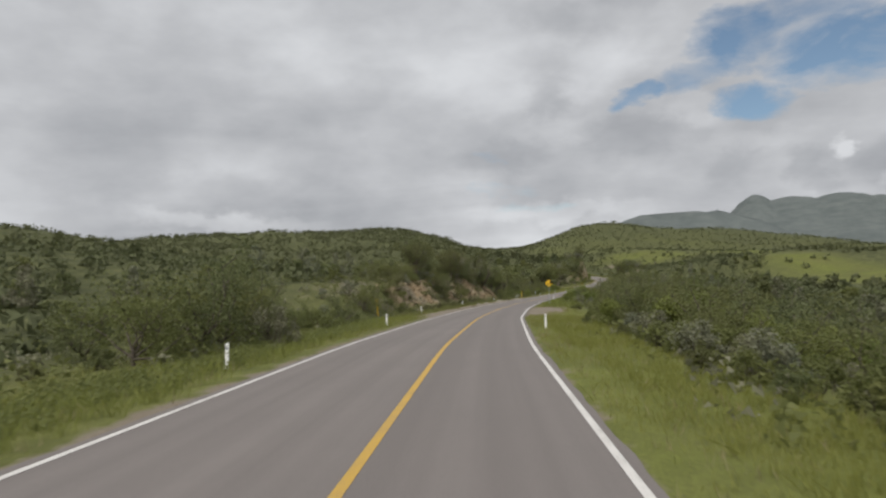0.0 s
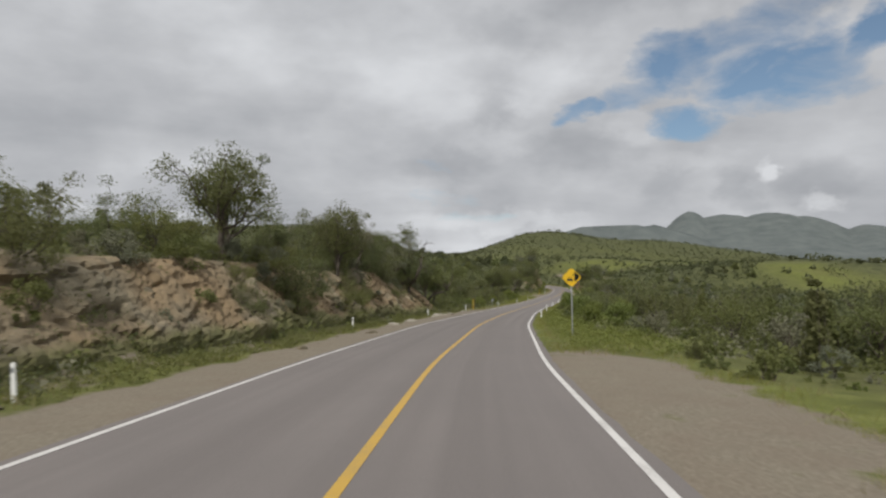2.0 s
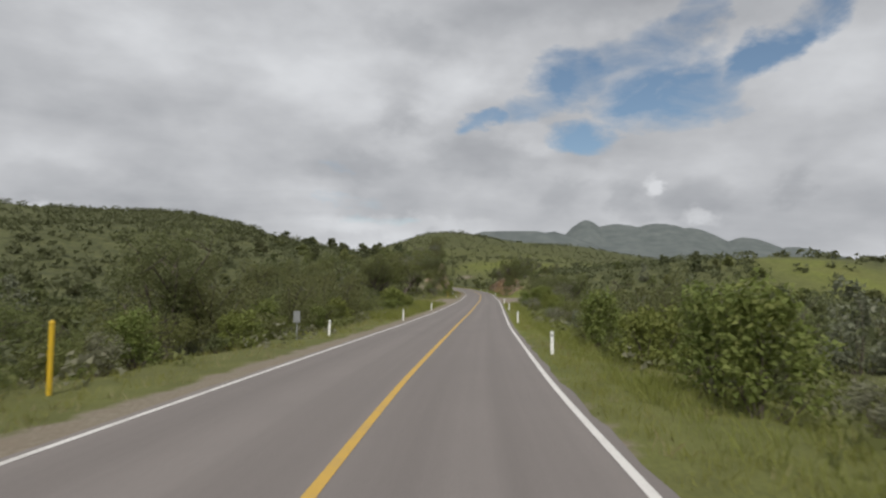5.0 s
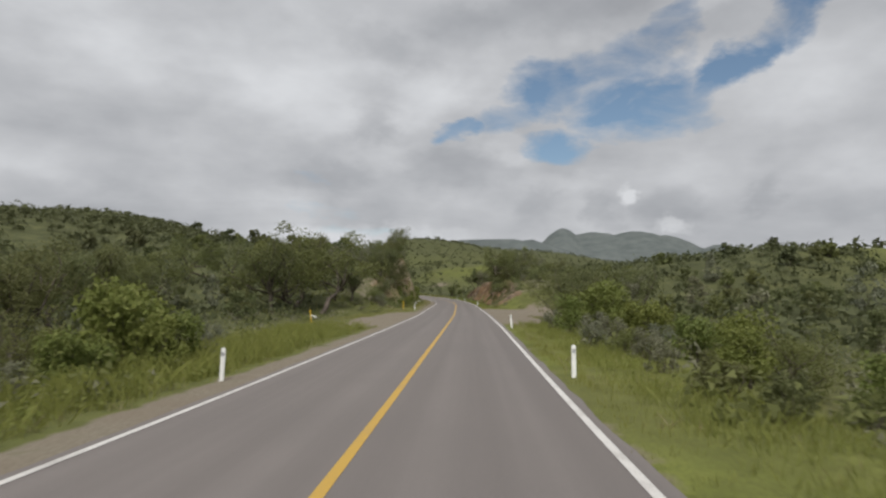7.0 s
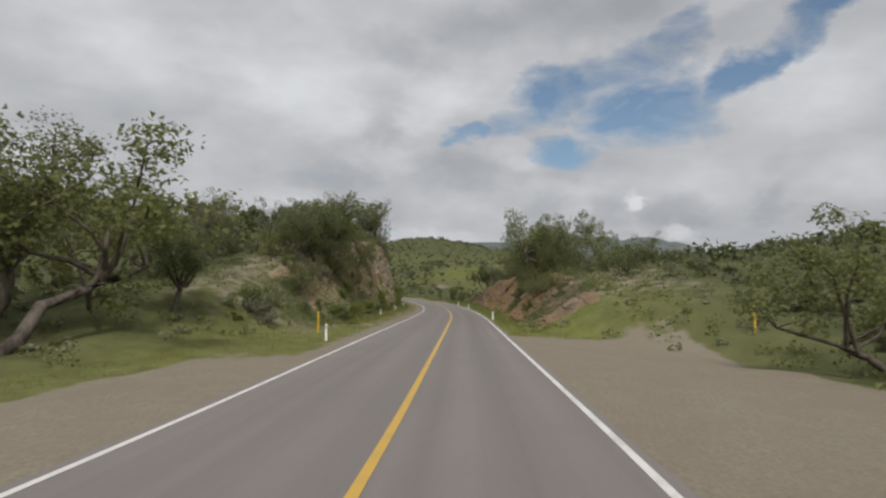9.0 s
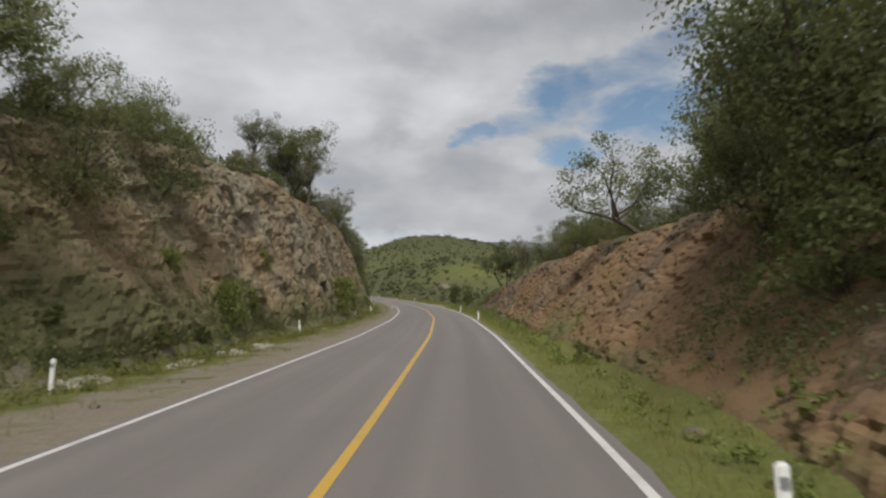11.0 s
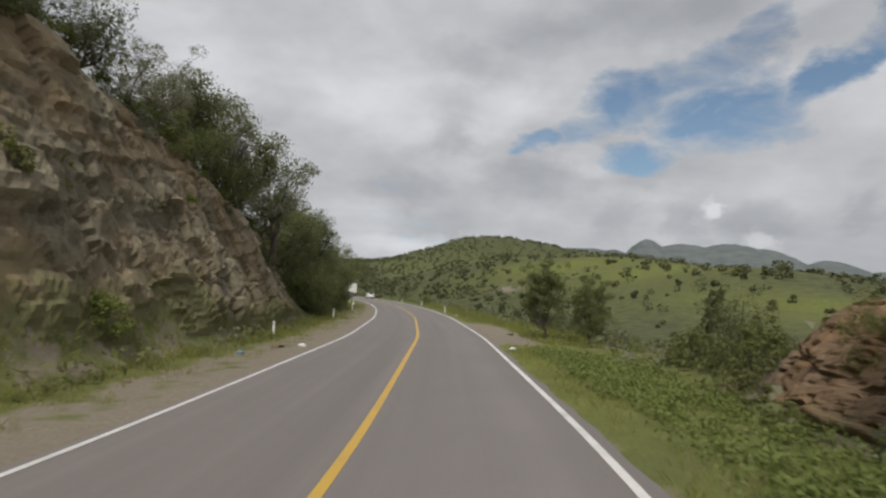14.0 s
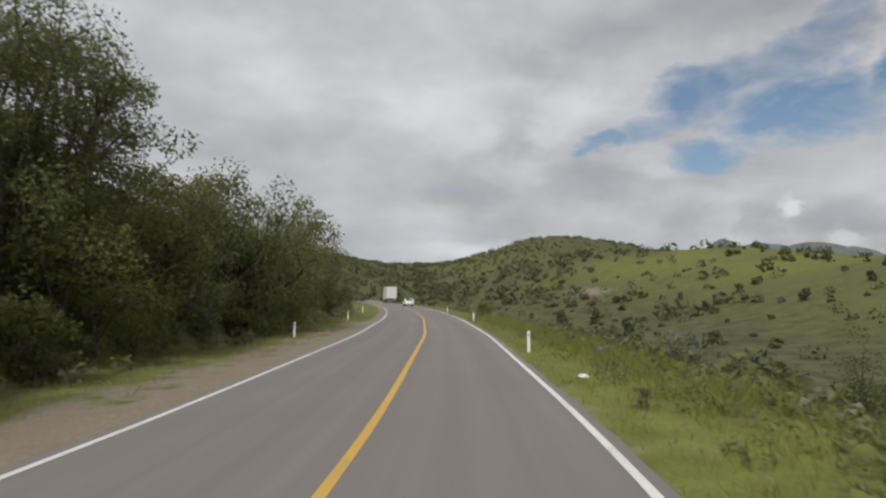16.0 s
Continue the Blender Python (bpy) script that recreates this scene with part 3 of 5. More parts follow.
def ribbon(name, s0, s1, lefts, rights, material, lift, step=1.0, cols=2):
    """A strip of road surface between two offsets, which may be tables over the stations."""
    s_ = np.arange(s0, s1 + 0.01, step)
    a = along(lefts, s_) if isinstance(lefts, np.ndarray) else np.full(len(s_), lefts)
    b = along(rights, s_) if isinstance(rights, np.ndarray) else np.full(len(s_), rights)
    o_ = a[:, None] + (b - a)[:, None] * np.linspace(0, 1, cols)[None]
    ss = np.repeat(s_[:, None], cols, 1)
    x, y = plan(ss, o_)
    z = along(RZ, ss) - o_ * np.tan(np.radians(along(RB, ss))) + lift
    me = mesh(name, np.stack([x, y, z], -1).reshape(-1, 3), sheet(len(s_), cols)[:, ::-1], material, True)
    vector_attribute(me, "plan", np.stack([o_, ss, 0 * ss], -1).reshape(-1, 3))
    return me


rag = np.random.default_rng(5)
ragged_l = -RW - 0.2 - 0.08 * rag.random(len(SY))
ragged_r = LANE + 0.2 + 0.1 * rag.random(len(SY))
surface = ribbon("road", -40, 690, ragged_l, ragged_r, ASPHALT, 0.0, 0.5, 12)
road = tagged(new("road", surface), "grey two-lane asphalt road with worn wheel tracks", "road", kind="structure")
for name, a, b, m_, text in (("edge_line", -RW - 0.06, -RW + 0.06, WHITE_LINE, "worn white painted edge line on asphalt"),
                             ("edge_line", np.full(len(SY), LANE - 0.065), np.full(len(SY), LANE + 0.065), WHITE_LINE, "worn white painted edge line on asphalt"),
                             ("centre_line", np.full(len(SY), -0.075), np.full(len(SY), 0.075), YELLOW_LINE, "solid yellow painted centre line on asphalt")):
    tagged(new(name, ribbon(name, -40, 690, a, b, m_, 0.006, 0.5)), text, "road marking", kind="structure")

# ---- plants ----


def leaves(rng, centres, radii, count, size, flat=0.8, hollow=0.35):
    """Small pointed sprays of leaf, strewn through clumps."""
    count = count * 2
    n = count * len(centres)
    pick = np.repeat(np.arange(len(centres)), count)
    d = rng.normal(size=(n, 3))
    d /= np.linalg.norm(d, axis=1)[:, None]
    r = (hollow + (1 - hollow) * rng.random(n)) ** 0.6
    r *= 0.75 + 0.45 * rng.random(n)
    c = centres[pick] + d * r[:, None] * radii[pick][:, None] * np.array([1, 1, flat])
    nrm = d * 0.6 + rng.normal(size=(n, 3)) * 0.6 + np.array([0, 0, 0.4])
    nrm /= np.linalg.norm(nrm, axis=1)[:, None]
    a = np.cross(nrm, rng.normal(size=(n, 3)))
    a /= np.linalg.norm(a, axis=1)[:, None] + 1e-9
    b = np.cross(nrm, a)
    sz = size * (0.55 + 0.75 * rng.random(n))[:, None]
    a, b = a * sz, b * sz * 0.6
    v = np.stack([c - a - nrm * sz * 0.15, c + a * 0.25 - b, c + a * 0.6 + b], 1).reshape(-1, 3)
    return v, np.arange(3 * n).reshape(-1, 3)


def limb(rng, start, end, r0, r1, sag=0.12, steps=5):
    t = np.linspace(0, 1, steps)[:, None]
    p = start + (end - start) * t
    length = np.linalg.norm(end - start)
    p += np.sin(t * np.pi) * rng.normal(size=3) * length * sag + rng.normal(size=(steps, 3)) * length * 0.025 * (t > 0)
    return p, np.linspace(r0, r1, steps)


def tree(name, seed, height, spread, leaf, bole=0.35, limbs=6, twigs=4, count=130, size=0.13, clump=0.75, lean=0.15, stems=1, skirt=0, girth=1.0, text="", kind="tree"):
    """A tree: tapering bole, limbs and twigs, with clumps of leaf at their ends."""
    rng = np.random.default_rng(seed)
    wood, ends, rad = [], [], []
    for st in range(stems):
        root = np.array([0, 0, -0.25]) + (rng.normal(size=3) * [0.25, 0.25, 0] if stems > 1 else 0)
        fork = np.array([*(rng.normal(size=2) * lean * height * 0.5), height * bole * (0.8 + 0.4 * rng.random())])
        if stems > 1:
            w = 2 * np.pi * (st + rng.random() * 0.5) / stems
            fork[:2] += spread * 0.3 * np.array([np.cos(w), np.sin(w)])
        thick = (height * 0.028 / math.sqrt(stems) + 0.02) * girth
        p, r = limb(rng, root, fork, thick * 1.35, thick * 0.85, 0.06)
        wood.append(tube(p, r, 7))
        for k in range(limbs):
            w = 2 * np.pi * (k + rng.random() * 0.7) / limbs
            up = rng.random() ** 0.8
            reach = spread * (0.28 + 0.34 * rng.random()) * (1.15 - 0.55 * up)
            tip = np.array([np.cos(w) * reach, np.sin(w) * reach, height * (bole + (0.93 - bole) * (0.25 + 0.75 * up))]) + np.array([fork[0], fork[1], 0]) * 0.7
            p, r = limb(rng, fork * (0.75 + 0.25 * rng.random()), tip, thick * 0.6, thick * 0.16)
            wood.append(tube(p, r, 5))
            ends.append(tip)
            rad.append(clump * (0.8 + 0.5 * rng.random()))
            ends.append(p[3])
            rad.append(clump * (0.6 + 0.4 * rng.random()))
            for j in range(twigs):
                base = p[2 + rng.integers(0, 3)]
                t2 = base + np.clip(rng.normal(size=3), -1.2, 1.2) * np.array([1, 1, 0.7]) * spread * 0.16 + np.array([0, 0, height * 0.05])
                q, r2 = limb(rng, base, t2, thick * 0.2, thick * 0.05, 0.1, 4)
                wood.append(tube(q, r2, 4))
                ends.append(t2)
                rad.append(clump * (0.55 + 0.6 * rng.random()))
    for k in range(skirt):
        w, q = 2 * np.pi * rng.random(), spread * (0.15 + 0.33 * rng.random())
        ends.append(np.array([np.cos(w) * q, np.sin(w) * q, height * (0.06 + 0.3 * rng.random())]))
        rad.append(clump * (0.8 + 0.4 * rng.random()))
    ends, rad = np.array(ends), np.array(rad)
    thing = new(name)
    v, f = joined(wood)
    part("trunk", mesh("trunk", v, f, BARK, True), BARK, thing, "rough grey-brown forked trunk and limbs")
    if count:
        v, f = leaves(rng, ends, rad, count, size)
        part("crown", mesh("crown", v, f, leaf), leaf, thing, "ragged leafy crown with gaps")
    tagged(thing, text, kind)
    return thing


def bush(name, seed, height, spread, leaf, clumps=20, count=30, size=0.13, text="", clump=0.42, peak=0.0):
    """A bush: many stems from the ground and clumps of leaf that leave an uneven outline."""
    rng = np.random.default_rng(seed)
    ends, rad, wood = [], [], []
    for k in range(clumps):
        w, q = 2 * np.pi * rng.random(), rng.random() ** 0.5
        h = rng.random() ** 0.75
        shape = math.sqrt(max(0.05, 1 - (h * 0.9) ** 2)) if not peak else 1.05 - h * peak
        reach = spread * 0.5 * q * shape
        top = height * h * (0.85 + 0.25 * rng.random())
        ends.append((math.cos(w) * reach, math.sin(w) * reach, max(0.18 * height, top - 0.1)))
        rad.append(clump * height / 2.2 * (0.7 + 0.6 * rng.random()) * (1 - 0.65 * h * (peak > 0)))
    ends, rad = np.array(ends), np.array(rad)
    for e in ends[:: max(1, clumps // 12)]:
        p, r = limb(rng, np.array([e[0] * 0.15, e[1] * 0.15, -0.2]), e, 0.03, 0.008, 0.1, 4)
        wood.append(tube(p, r, 4))
    thing = new(name)
    v, f = joined(wood)
    part("stem", mesh("stem", v, f, BARK, True), BARK, thing, "thin brown stems")
    v, f = leaves(rng, ends, rad, count, size, 0.9)
    part("crown", mesh("crown", v, f, leaf), leaf, thing)
    tagged(thing, text, "bush")
    return thing


KINDS = {
    "oak": [tree("oak_tree", 11, 6.5, 6.0, LEAF_OAK, 0.3, 7, 5, 84, 0.1, 0.95, text="spreading dark green oak with a dense ragged crown"),
            tree("oak_tree", 12, 7.5, 6.4, LEAF_OAK, 0.32, 7, 5, 84, 0.1, 1.0, text="spreading dark green oak with a dense ragged crown"),
            tree("oak_tree", 13, 6.0, 7.0, LEAF_BUSH, 0.26, 6, 3, 80, 0.1, 1.0, stems=2, text="low broad oak forked near the ground")],
    "broad": [tree("broad_oak", 203, 6.8, 5.6, LEAF_OAK, 0.3, 7, 6, 74, 0.085, 0.66, stems=3, lean=0.03, text="broad oak with three leaning stems on the bank")],
    "tall": [tree("tall_oak", 305, 10.5, 7.0, LEAF_OAK, 0.22, 12, 8, 96, 0.075, 0.9, lean=0.02, girth=0.75, skirt=16, text="tall dark green oak leafy down to the ground")],
    "young": [tree("young_tree", 121, 4.5, 2.4, LEAF_BUSH, 0.15, 16, 6, 84, 0.046, 0.34, lean=0.01, girth=0.45, text="young dark green tree with a full rounded crown")],
    "open": [tree("open_tree", 21, 8.0, 5.5, LEAF_GREY, 0.34, 8, 6, 50, 0.09, 0.72, girth=0.7, text="slender pale-leaved tree with an open airy crown"),
             tree("open_tree", 22, 7.0, 6.0, LEAF_GREY, 0.34, 6, 5, 48, 0.09, 0.75, stems=2, girth=0.75, text="forked pale-leaved tree with an open airy crown")],
    "thicket": [
        tree("thicket_tree", 31, 4.2, 4.8, LEAF_BUSH, 0.12, 7, 4, 46, 0.085, 0.8, skirt=12, girth=0.7, text="dense many-stemmed shrubby tree on the slope"),
        tree("thicket_tree", 32, 4.6, 4.4, LEAF_OAK, 0.12, 7, 4, 46, 0.085, 0.8, skirt=12, girth=0.7, text="dense dark shrubby tree on the slope")],
    "bush": [bush("bush", 41, 2.2, 3.0, LEAF_BUSH, 22, 44, 0.1, text="rounded green roadside bush"), bush("shrub", 42, 1.9, 2.6, LEAF_OAK, 22, 44, 0.1, text="dark green roadside shrub"),
             bush("shrub", 43, 2.4, 3.2, LEAF_GREY, 20, 44, 0.1, text="greyish green roadside shrub")],
    "low": [bush("low_shrub", 51, 1.0, 1.7, LEAF_BUSH, 14, 44, 0.075, text="low green shrub among grass"), bush("low_shrub", 52, 0.8, 1.5, LEAF_BRIGHT, 14, 44, 0.075, text="low fresh green shrub among grass")],
    "bright": [bush("fresh_bush", 61, 2.6, 3.0, LEAF_BRIGHT, 26, 56, 0.11, text="bright yellow-green leafy bush"), bush("fresh_bush", 62, 3.2, 2.6, LEAF_BRIGHT, 24, 56, 0.11, text="tall bright green leafy bush")],
    "spire": [bush("spire_bush", 71, 4.0, 2.2, LEAF_OAK, 34, 40, 0.14, text="upright pointed dark green shrub", clump=0.32, peak=0.85), bush("spire_bush", 72, 3.4, 2.0, LEAF_BUSH, 32, 40, 0.14, text="upright pointed green shrub", clump=0.34, peak=0.85)],
    "rust": [bush("dry_bush", 81, 1.8, 2.4, LEAF_RUST, 18, 44, 0.07, text="half-dry brownish bush with thin twigs")],
    "bare": [tree("bare_tree", 91, 4.0, 3.2, LEAF_RUST, 0.25, 7, 6, 0, text="leafless grey shrub with twisted twigs")],
    "mid": [bush("scrub_tree", 111, 4.6, 5.0, LEAF_OAK, 16, 26, 0.27, text="dark scrubby tree behind the roadside bushes", clump=0.36), bush("scrub_tree", 112, 4.0, 5.2, LEAF_BUSH, 16, 26, 0.27, text="green scrubby tree behind the roadside bushes", clump=0.38),
            bush("scrub_tree", 113, 5.0, 4.4, LEAF_GREY, 16, 24, 0.26, text="pale scrubby tree behind the roadside bushes", clump=0.34)],
    "far": [bush("distant_bush", 101, 3.2, 4.2, LEAF_FAR, 10, 16, 0.5, text="rounded green bush on the far slope", clump=0.5), bush("distant_bush", 102, 3.8, 4.0, LEAF_OAK, 10, 16, 0.5, text="dark green bush on the far slope", clump=0.5),
            bush("distant_bush", 103, 2.8, 4.0, LEAF_BUSH, 10, 16, 0.5, text="pale green bush on the far slope", clump=0.5)],
}
GROUPS = {"tall": "tall oaks beside the road", "broad": "oaks along the road", "young": "young trees below the road", "oak": "oaks along the road", "open": "pale open trees", "thicket": "shrubby trees", "bush": "roadside bushes", "low": "low shrubs", "bright": "fresh green bushes",
          "spire": "pointed shrubs", "rust": "dry bushes", "bare": "bare shrubs", "mid": "scrub behind the verge", "far": "bushes on the slopes"}
used = set()
toss = random.Random(7)


def grow(kind, s, off, scale=1.0, variant=None, sink=0.1):
    """Sets a plant of that kind at station s and offset off."""
    stock = KINDS[kind]
    proto = stock[variant if variant is not None else toss.randrange(len(stock))]
    x, y = plan(s, off)
    at = Vector((float(x), float(y), float(lie(s, off)) - sink * scale))
    k = scale * toss.uniform(0.9, 1.1)
    m = Matrix.LocRotScale(at, Euler((toss.uniform(-0.06, 0.06), toss.uniform(-0.06, 0.06), toss.uniform(0, 6.28))), (k * toss.uniform(0.9, 1.1), k * toss.uniform(0.9, 1.1), k))
    if proto.name not in used:
        used.add(proto.name)
        tagged(proto, group=GROUPS[kind])
        proto.matrix_basis = m
        return proto
    return copy_thing(proto, m)


def thicken(kinds, s0, s1, o0, o1, count, low_scale=0.8, high_scale=1.2, apart=1.6):
    """Strews plants over a stretch, none closer than apart."""
    sites = []
    for _ in range(count * 8):
        if len(sites) >= count:
            break
        s, o = toss.uniform(s0, s1), toss.uniform(o0, o1)
        if all((s - a) ** 2 + (o - b) ** 2 > apart ** 2 for a, b in sites):
            sites.append((s, o))
            kind = toss.choice(kinds)
            if kind == "thicket" and abs(o) < 9.2:
                o = math.copysign(9.2 + toss.random(), o)
            grow(kind, s, o, toss.uniform(low_scale, high_scale))


# single trees and bushes that stand out
for kind, s, off, scale, variant in [
    ("thicket", 21.5, -10.6, 0.8, 0), ("thicket", 25.5, -9.9, 1.15, 1), ("thicket", 28, -10.4, 1.15, 0), ("bush", 27, -7.9, 0.7, 2), ("thicket", 26, -12.5, 1.2, 0), ("thicket", 31, -10, 0.85, 1),
    ("oak", 88.5, -13.6, 0.85, 0), ("oak", 92, -14.8, 0.7, 1), ("oak", 98, -14.2, 0.5, 0), ("oak", 104.5, -12.3, 0.95, 1), ("oak", 107, -13.2, 0.85, 0), ("open", 113, -13, 0.6, 0), ("oak", 110, -13.2, 0.55, 0), ("oak", 116.5, -13.6, 0.85, 0), ("oak", 120, -13.4, 0.82, 1), ("open", 124, -13, 0.62, 1), ("thicket", 103.5, -12.8, 0.6, 0), ("oak", 122, -17, 0.9, 1), ("open", 128, -15.2, 0.8, 0),
    ("oak", 135, -11, 0.95, 2), ("oak", 138, -11, 0.8, 0), ("tall", 128.5, -12.4, 0.78, 0), ("oak", 132, -10.8, 0.95, 1), ("oak", 126, -11.8, 0.75, 0), ("bare", 127.5, -11.2, 1.7, 0), ("oak", 163, -12.5, 1.05, 1), ("oak", 167, -13.5, 0.9, 0),
    ("bright", 221, 8.6, 1.0, 1), ("bright", 224.5, 9.4, 1.1, 1), ("bright", 218.5, 10, 0.9, 0), ("bright", 206.5, 9.4, 0.8, 1), ("bright", 207, -9.0, 1.15, 0), ("bright", 209, -10.2, 1.05, 1), ("bright", 208, -8.0, 0.7, 0), ("bright", 204, -8.2, 0.5, 0),
    ("oak", 264, -17.5, 1.55, 2), ("oak", 268, -21, 1.6, 1), ("oak", 260, -22, 1.4, 0), ("oak", 273, -14.5, 0.8, 0), ("oak", 238, 10.2, 0.75, 0), ("oak", 242, 11.2, 0.8, 1), ("open", 240, 14.5, 0.85, 1), ("oak", 246, 12, 0.8, 2), ("oak", 251, 13.5, 0.8, 0), ("oak", 257, 14.8, 0.85, 1), ("oak", 262, 17, 0.9, 2), ("oak", 244, 16, 0.9, 0),
    ("oak", 292, -13, 0.9, 1), ("oak", 296, -12.6, 1.0, 0), ("oak", 301, -13, 1.05, 1), ("oak", 306, -13.2, 1.05, 2), ("oak", 311, -13.6, 0.85, 0), ("open", 298, -16, 1.2, 1), ("open", 287, -18, 1.1, 0), ("open", 291, -20, 1.0, 1), ("oak", 303, -14, 0.8, 2),
    ("oak", 316, 12.5, 0.9, 0), ("oak", 320, 14.5, 0.85, 1), ("oak", 322, 11, 0.85, 2), ("open", 303, 13.5, 1.2, 1), ("oak", 308, 11.5, 0.9, 1), ("oak", 312, 11.5, 0.7, 0), ("thicket", 290, 8.2, 0.55, 0), ("thicket", 293, 7.6, 0.6, 1), ("thicket", 296.3, 7.5, 0.65, 0), ("thicket", 299.5, 7.6, 0.65, 1), ("thicket", 296, 10, 0.8, 1), ("bush", 302, 7.4, 0.8, 0), ("bush", 291.5, 6.6, 0.6, 1), ("oak", 304.5, 8.6, 1.05, 0), ("oak", 309.5, 9.6, 0.92, 1), ("oak", 300.5, 9.6, 1.05, 2), ("thicket", 300, 8.4, 0.75, 0), ("thicket", 303.5, 8.2, 0.8, 1), ("thicket", 307, 8.4, 0.7, 1), ("open", 334, 11.6, 0.38, 0), ("open", 340, 10, 0.42, 1),
    ("broad", 371.8, 9.9, 0.82, 0), ("open", 358, 9.6, 1.0, 0), ("open", 357, 13, 0.7, 0), ("open", 366, 14, 0.6, 1), ("oak", 346, 12, 0.72, 0), ("oak", 334, 10.8, 0.42, 2), ("bush", 346.5, 10.4, 1.15, 1), ("bush", 349, 10.2, 1.0, 1), ("open", 377, 13, 0.65, 0),
    ("open", 340, -14, 0.9, 0), ("oak", 348, -13.8, 1.1, 0), ("open", 353, -13.6, 1.1, 1), ("oak", 357, -13.4, 1.25, 1), ("oak", 361, -14.5, 1.0, 0), ("open", 368, -13, 0.75, 1), ("open", 374, -13.2, 0.7, 0), ("open", 387, -12.6, 1.4, 0), ("open", 394, -12.0, 0.95, 1), ("oak", 379, -12.6, 0.6, 0), ("oak", 388, -14.5, 0.7, 1), ("bush", 380, -12.2, 1.0, 1), ("bush", 384, -12, 1.0, 1),
    ("bright", 351, -8.8, 0.95, 1), ("bright", 349.3, -8.5, 0.65, 0), ("bush", 375, -9.9, 0.6, 0), ("bush", 360, -9.2, 1.15, 0), ("low", 382, -10.2, 1.1, 0),
    ("oak", 399, -12.2, 0.95, 0), ("oak", 403, -11.9, 1.0, 1), ("open", 405.5, -12.2, 1.1, 0), ("open", 402, -14.5, 1.2, 0), ("oak", 409, -11.8, 1.2, 0), ("open", 412, -12, 1.25, 1), ("young", 400.6, 6.9, 0.92, 0), ("young", 398.3, 8.6, 0.8, 0), ("thicket", 121, 12, 0.95, 0), ("thicket", 124, 14, 1.1, 1), ("thicket", 119, 14.5, 1.1, 0), ("thicket", 116.5, 13.8, 1.0, 1), ("thicket", 127, 12.5, 0.9, 0),
    ("oak", 415.5, -11.8, 1.25, 1), ("oak", 421.5, -11.0, 1.2, 0), ("tall", 431.5, -12.8, 1.0, 0), ("thicket", 440.5, -11.3, 1.4, 1), ("tall", 435, -12.6, 1.4, 0), ("tall", 433, -11.8, 1.25, 0), ("tall", 426.5, -11.6, 1.1, 0), ("oak", 433.5, -13.6, 0.85, 2), ("thicket", 438, -11.4, 1.55, 0), ("oak", 443, -10.8, 1.25, 1), ("oak", 449, -11, 1.25, 0), ("oak", 456, -11, 1.2, 2), ("oak", 464, -11, 1.2, 1), ("oak", 473, -11, 1.2, 0),
    ("bush", 60, 14, 1.2, 0), ("bush", 66, 14.5, 1.3, 1), ("thicket", 72, 15, 0.8, 0), ("bush", 287, 8.6, 0.6, 0), ("low", 291, 8.2, 0.9, 0), ("bush", 296, 8.8, 0.7, 1), ("low", 300, 8.4, 0.9, 0), ("bush", 304, 9.0, 0.6, 0), ("thicket", 377.5, 8.8, 0.42, 0), ("bush", 375.5, 7.8, 0.6, 0), ("bush", 383, 9.2, 1.0, 0), ("thicket", 386.5, 10.4, 0.6, 1), ("bush", 380.5, 8.0, 0.7, 1), ("bush", 389, 10, 0.8, 0), ("spire", 392, 12, 0.8, 0), ("bright", 484, 7.0, 0.75, 0), ("rust", 427.8, 4.9, 0.22, 0)]:
    grow(kind, s, off, scale, variant)

# thickets, stretch by stretch
thicken(["thicket", "bush", "bush", "rust"], 8, 50, -22, -11, 28, 0.55, 0.8, 1.8)
thicken(["mid"], 10, 60, -55, -22, 28, 0.55, 0.8, 3.0)
thicken(["bush", "low", "rust", "thicket", "bush"], 52, 130, -15, -10.4, 48, 0.5, 0.85, 1.5)
thicken(["mid", "thicket", "mid"], 60, 140, -32, -15, 36, 0.6, 0.85, 2.4)
thicken(["thicket", "bush", "thicket"], 142, 212, -17, -9.6, 48, 0.75, 1.05, 1.8)
thicken(["mid"], 142, 212, -40, -16, 30, 0.8, 1.1, 2.6)
thicken(["bush", "bright", "low"], 150, 214, -9.8, -7.8, 34, 0.5, 0.75, 1.2)
thicken(["mid", "oak", "mid"], 205, 285, -50, -20, 40, 0.8, 1.15, 2.8)
thicken(["bush", "low", "rust"], 270, 292, -13, -9, 16, 0.7, 1.1, 1.4)
thicken(["bush", "thicket", "open", "bush"], 292, 372, -20, -13.6, 44, 0.6, 0.9, 1.7)
thicken(["thicket", "open", "bush"], 372, 416, -20, -13.2, 32, 0.6, 0.95, 1.7)
thicken(["open", "bush", "bush"], 382, 420, -14.6, -12.5, 22, 0.45, 0.75, 1.3)
thicken(["mid"], 292, 410, -34, -18, 26, 0.7, 1.0, 2.6)
thicken(["thicket", "thicket", "bush"], 420.5, 500, -14, -9.6, 56, 0.95, 1.5, 1.4)
thicken(["mid"], 414, 520, -34, -15, 42, 1.0, 1.5, 2.2)
thicken(["bush", "thicket", "bush", "bright"], 8, 50, 8.2, 16, 52, 0.6, 0.85, 1.5)
thicken(["bush", "thicket", "rust", "bush"], 33, 47, -14, -8.6, 18, 0.5, 0.75, 1.4)
thicken(["mid"], 8, 90, 15, 40, 32, 0.55, 0.8, 2.4)
thicken(["bush", "thicket", "spire"], 44, 92, 13, 24, 40, 0.8, 1.15, 1.8)
thicken(["low", "low", "bush"], 72, 98, 8.5, 14, 26, 0.45, 0.7, 1.5)
thicken(["low", "bush", "low", "bright"], 98, 112, 7.5, 14, 22, 0.5, 0.85, 1.2)
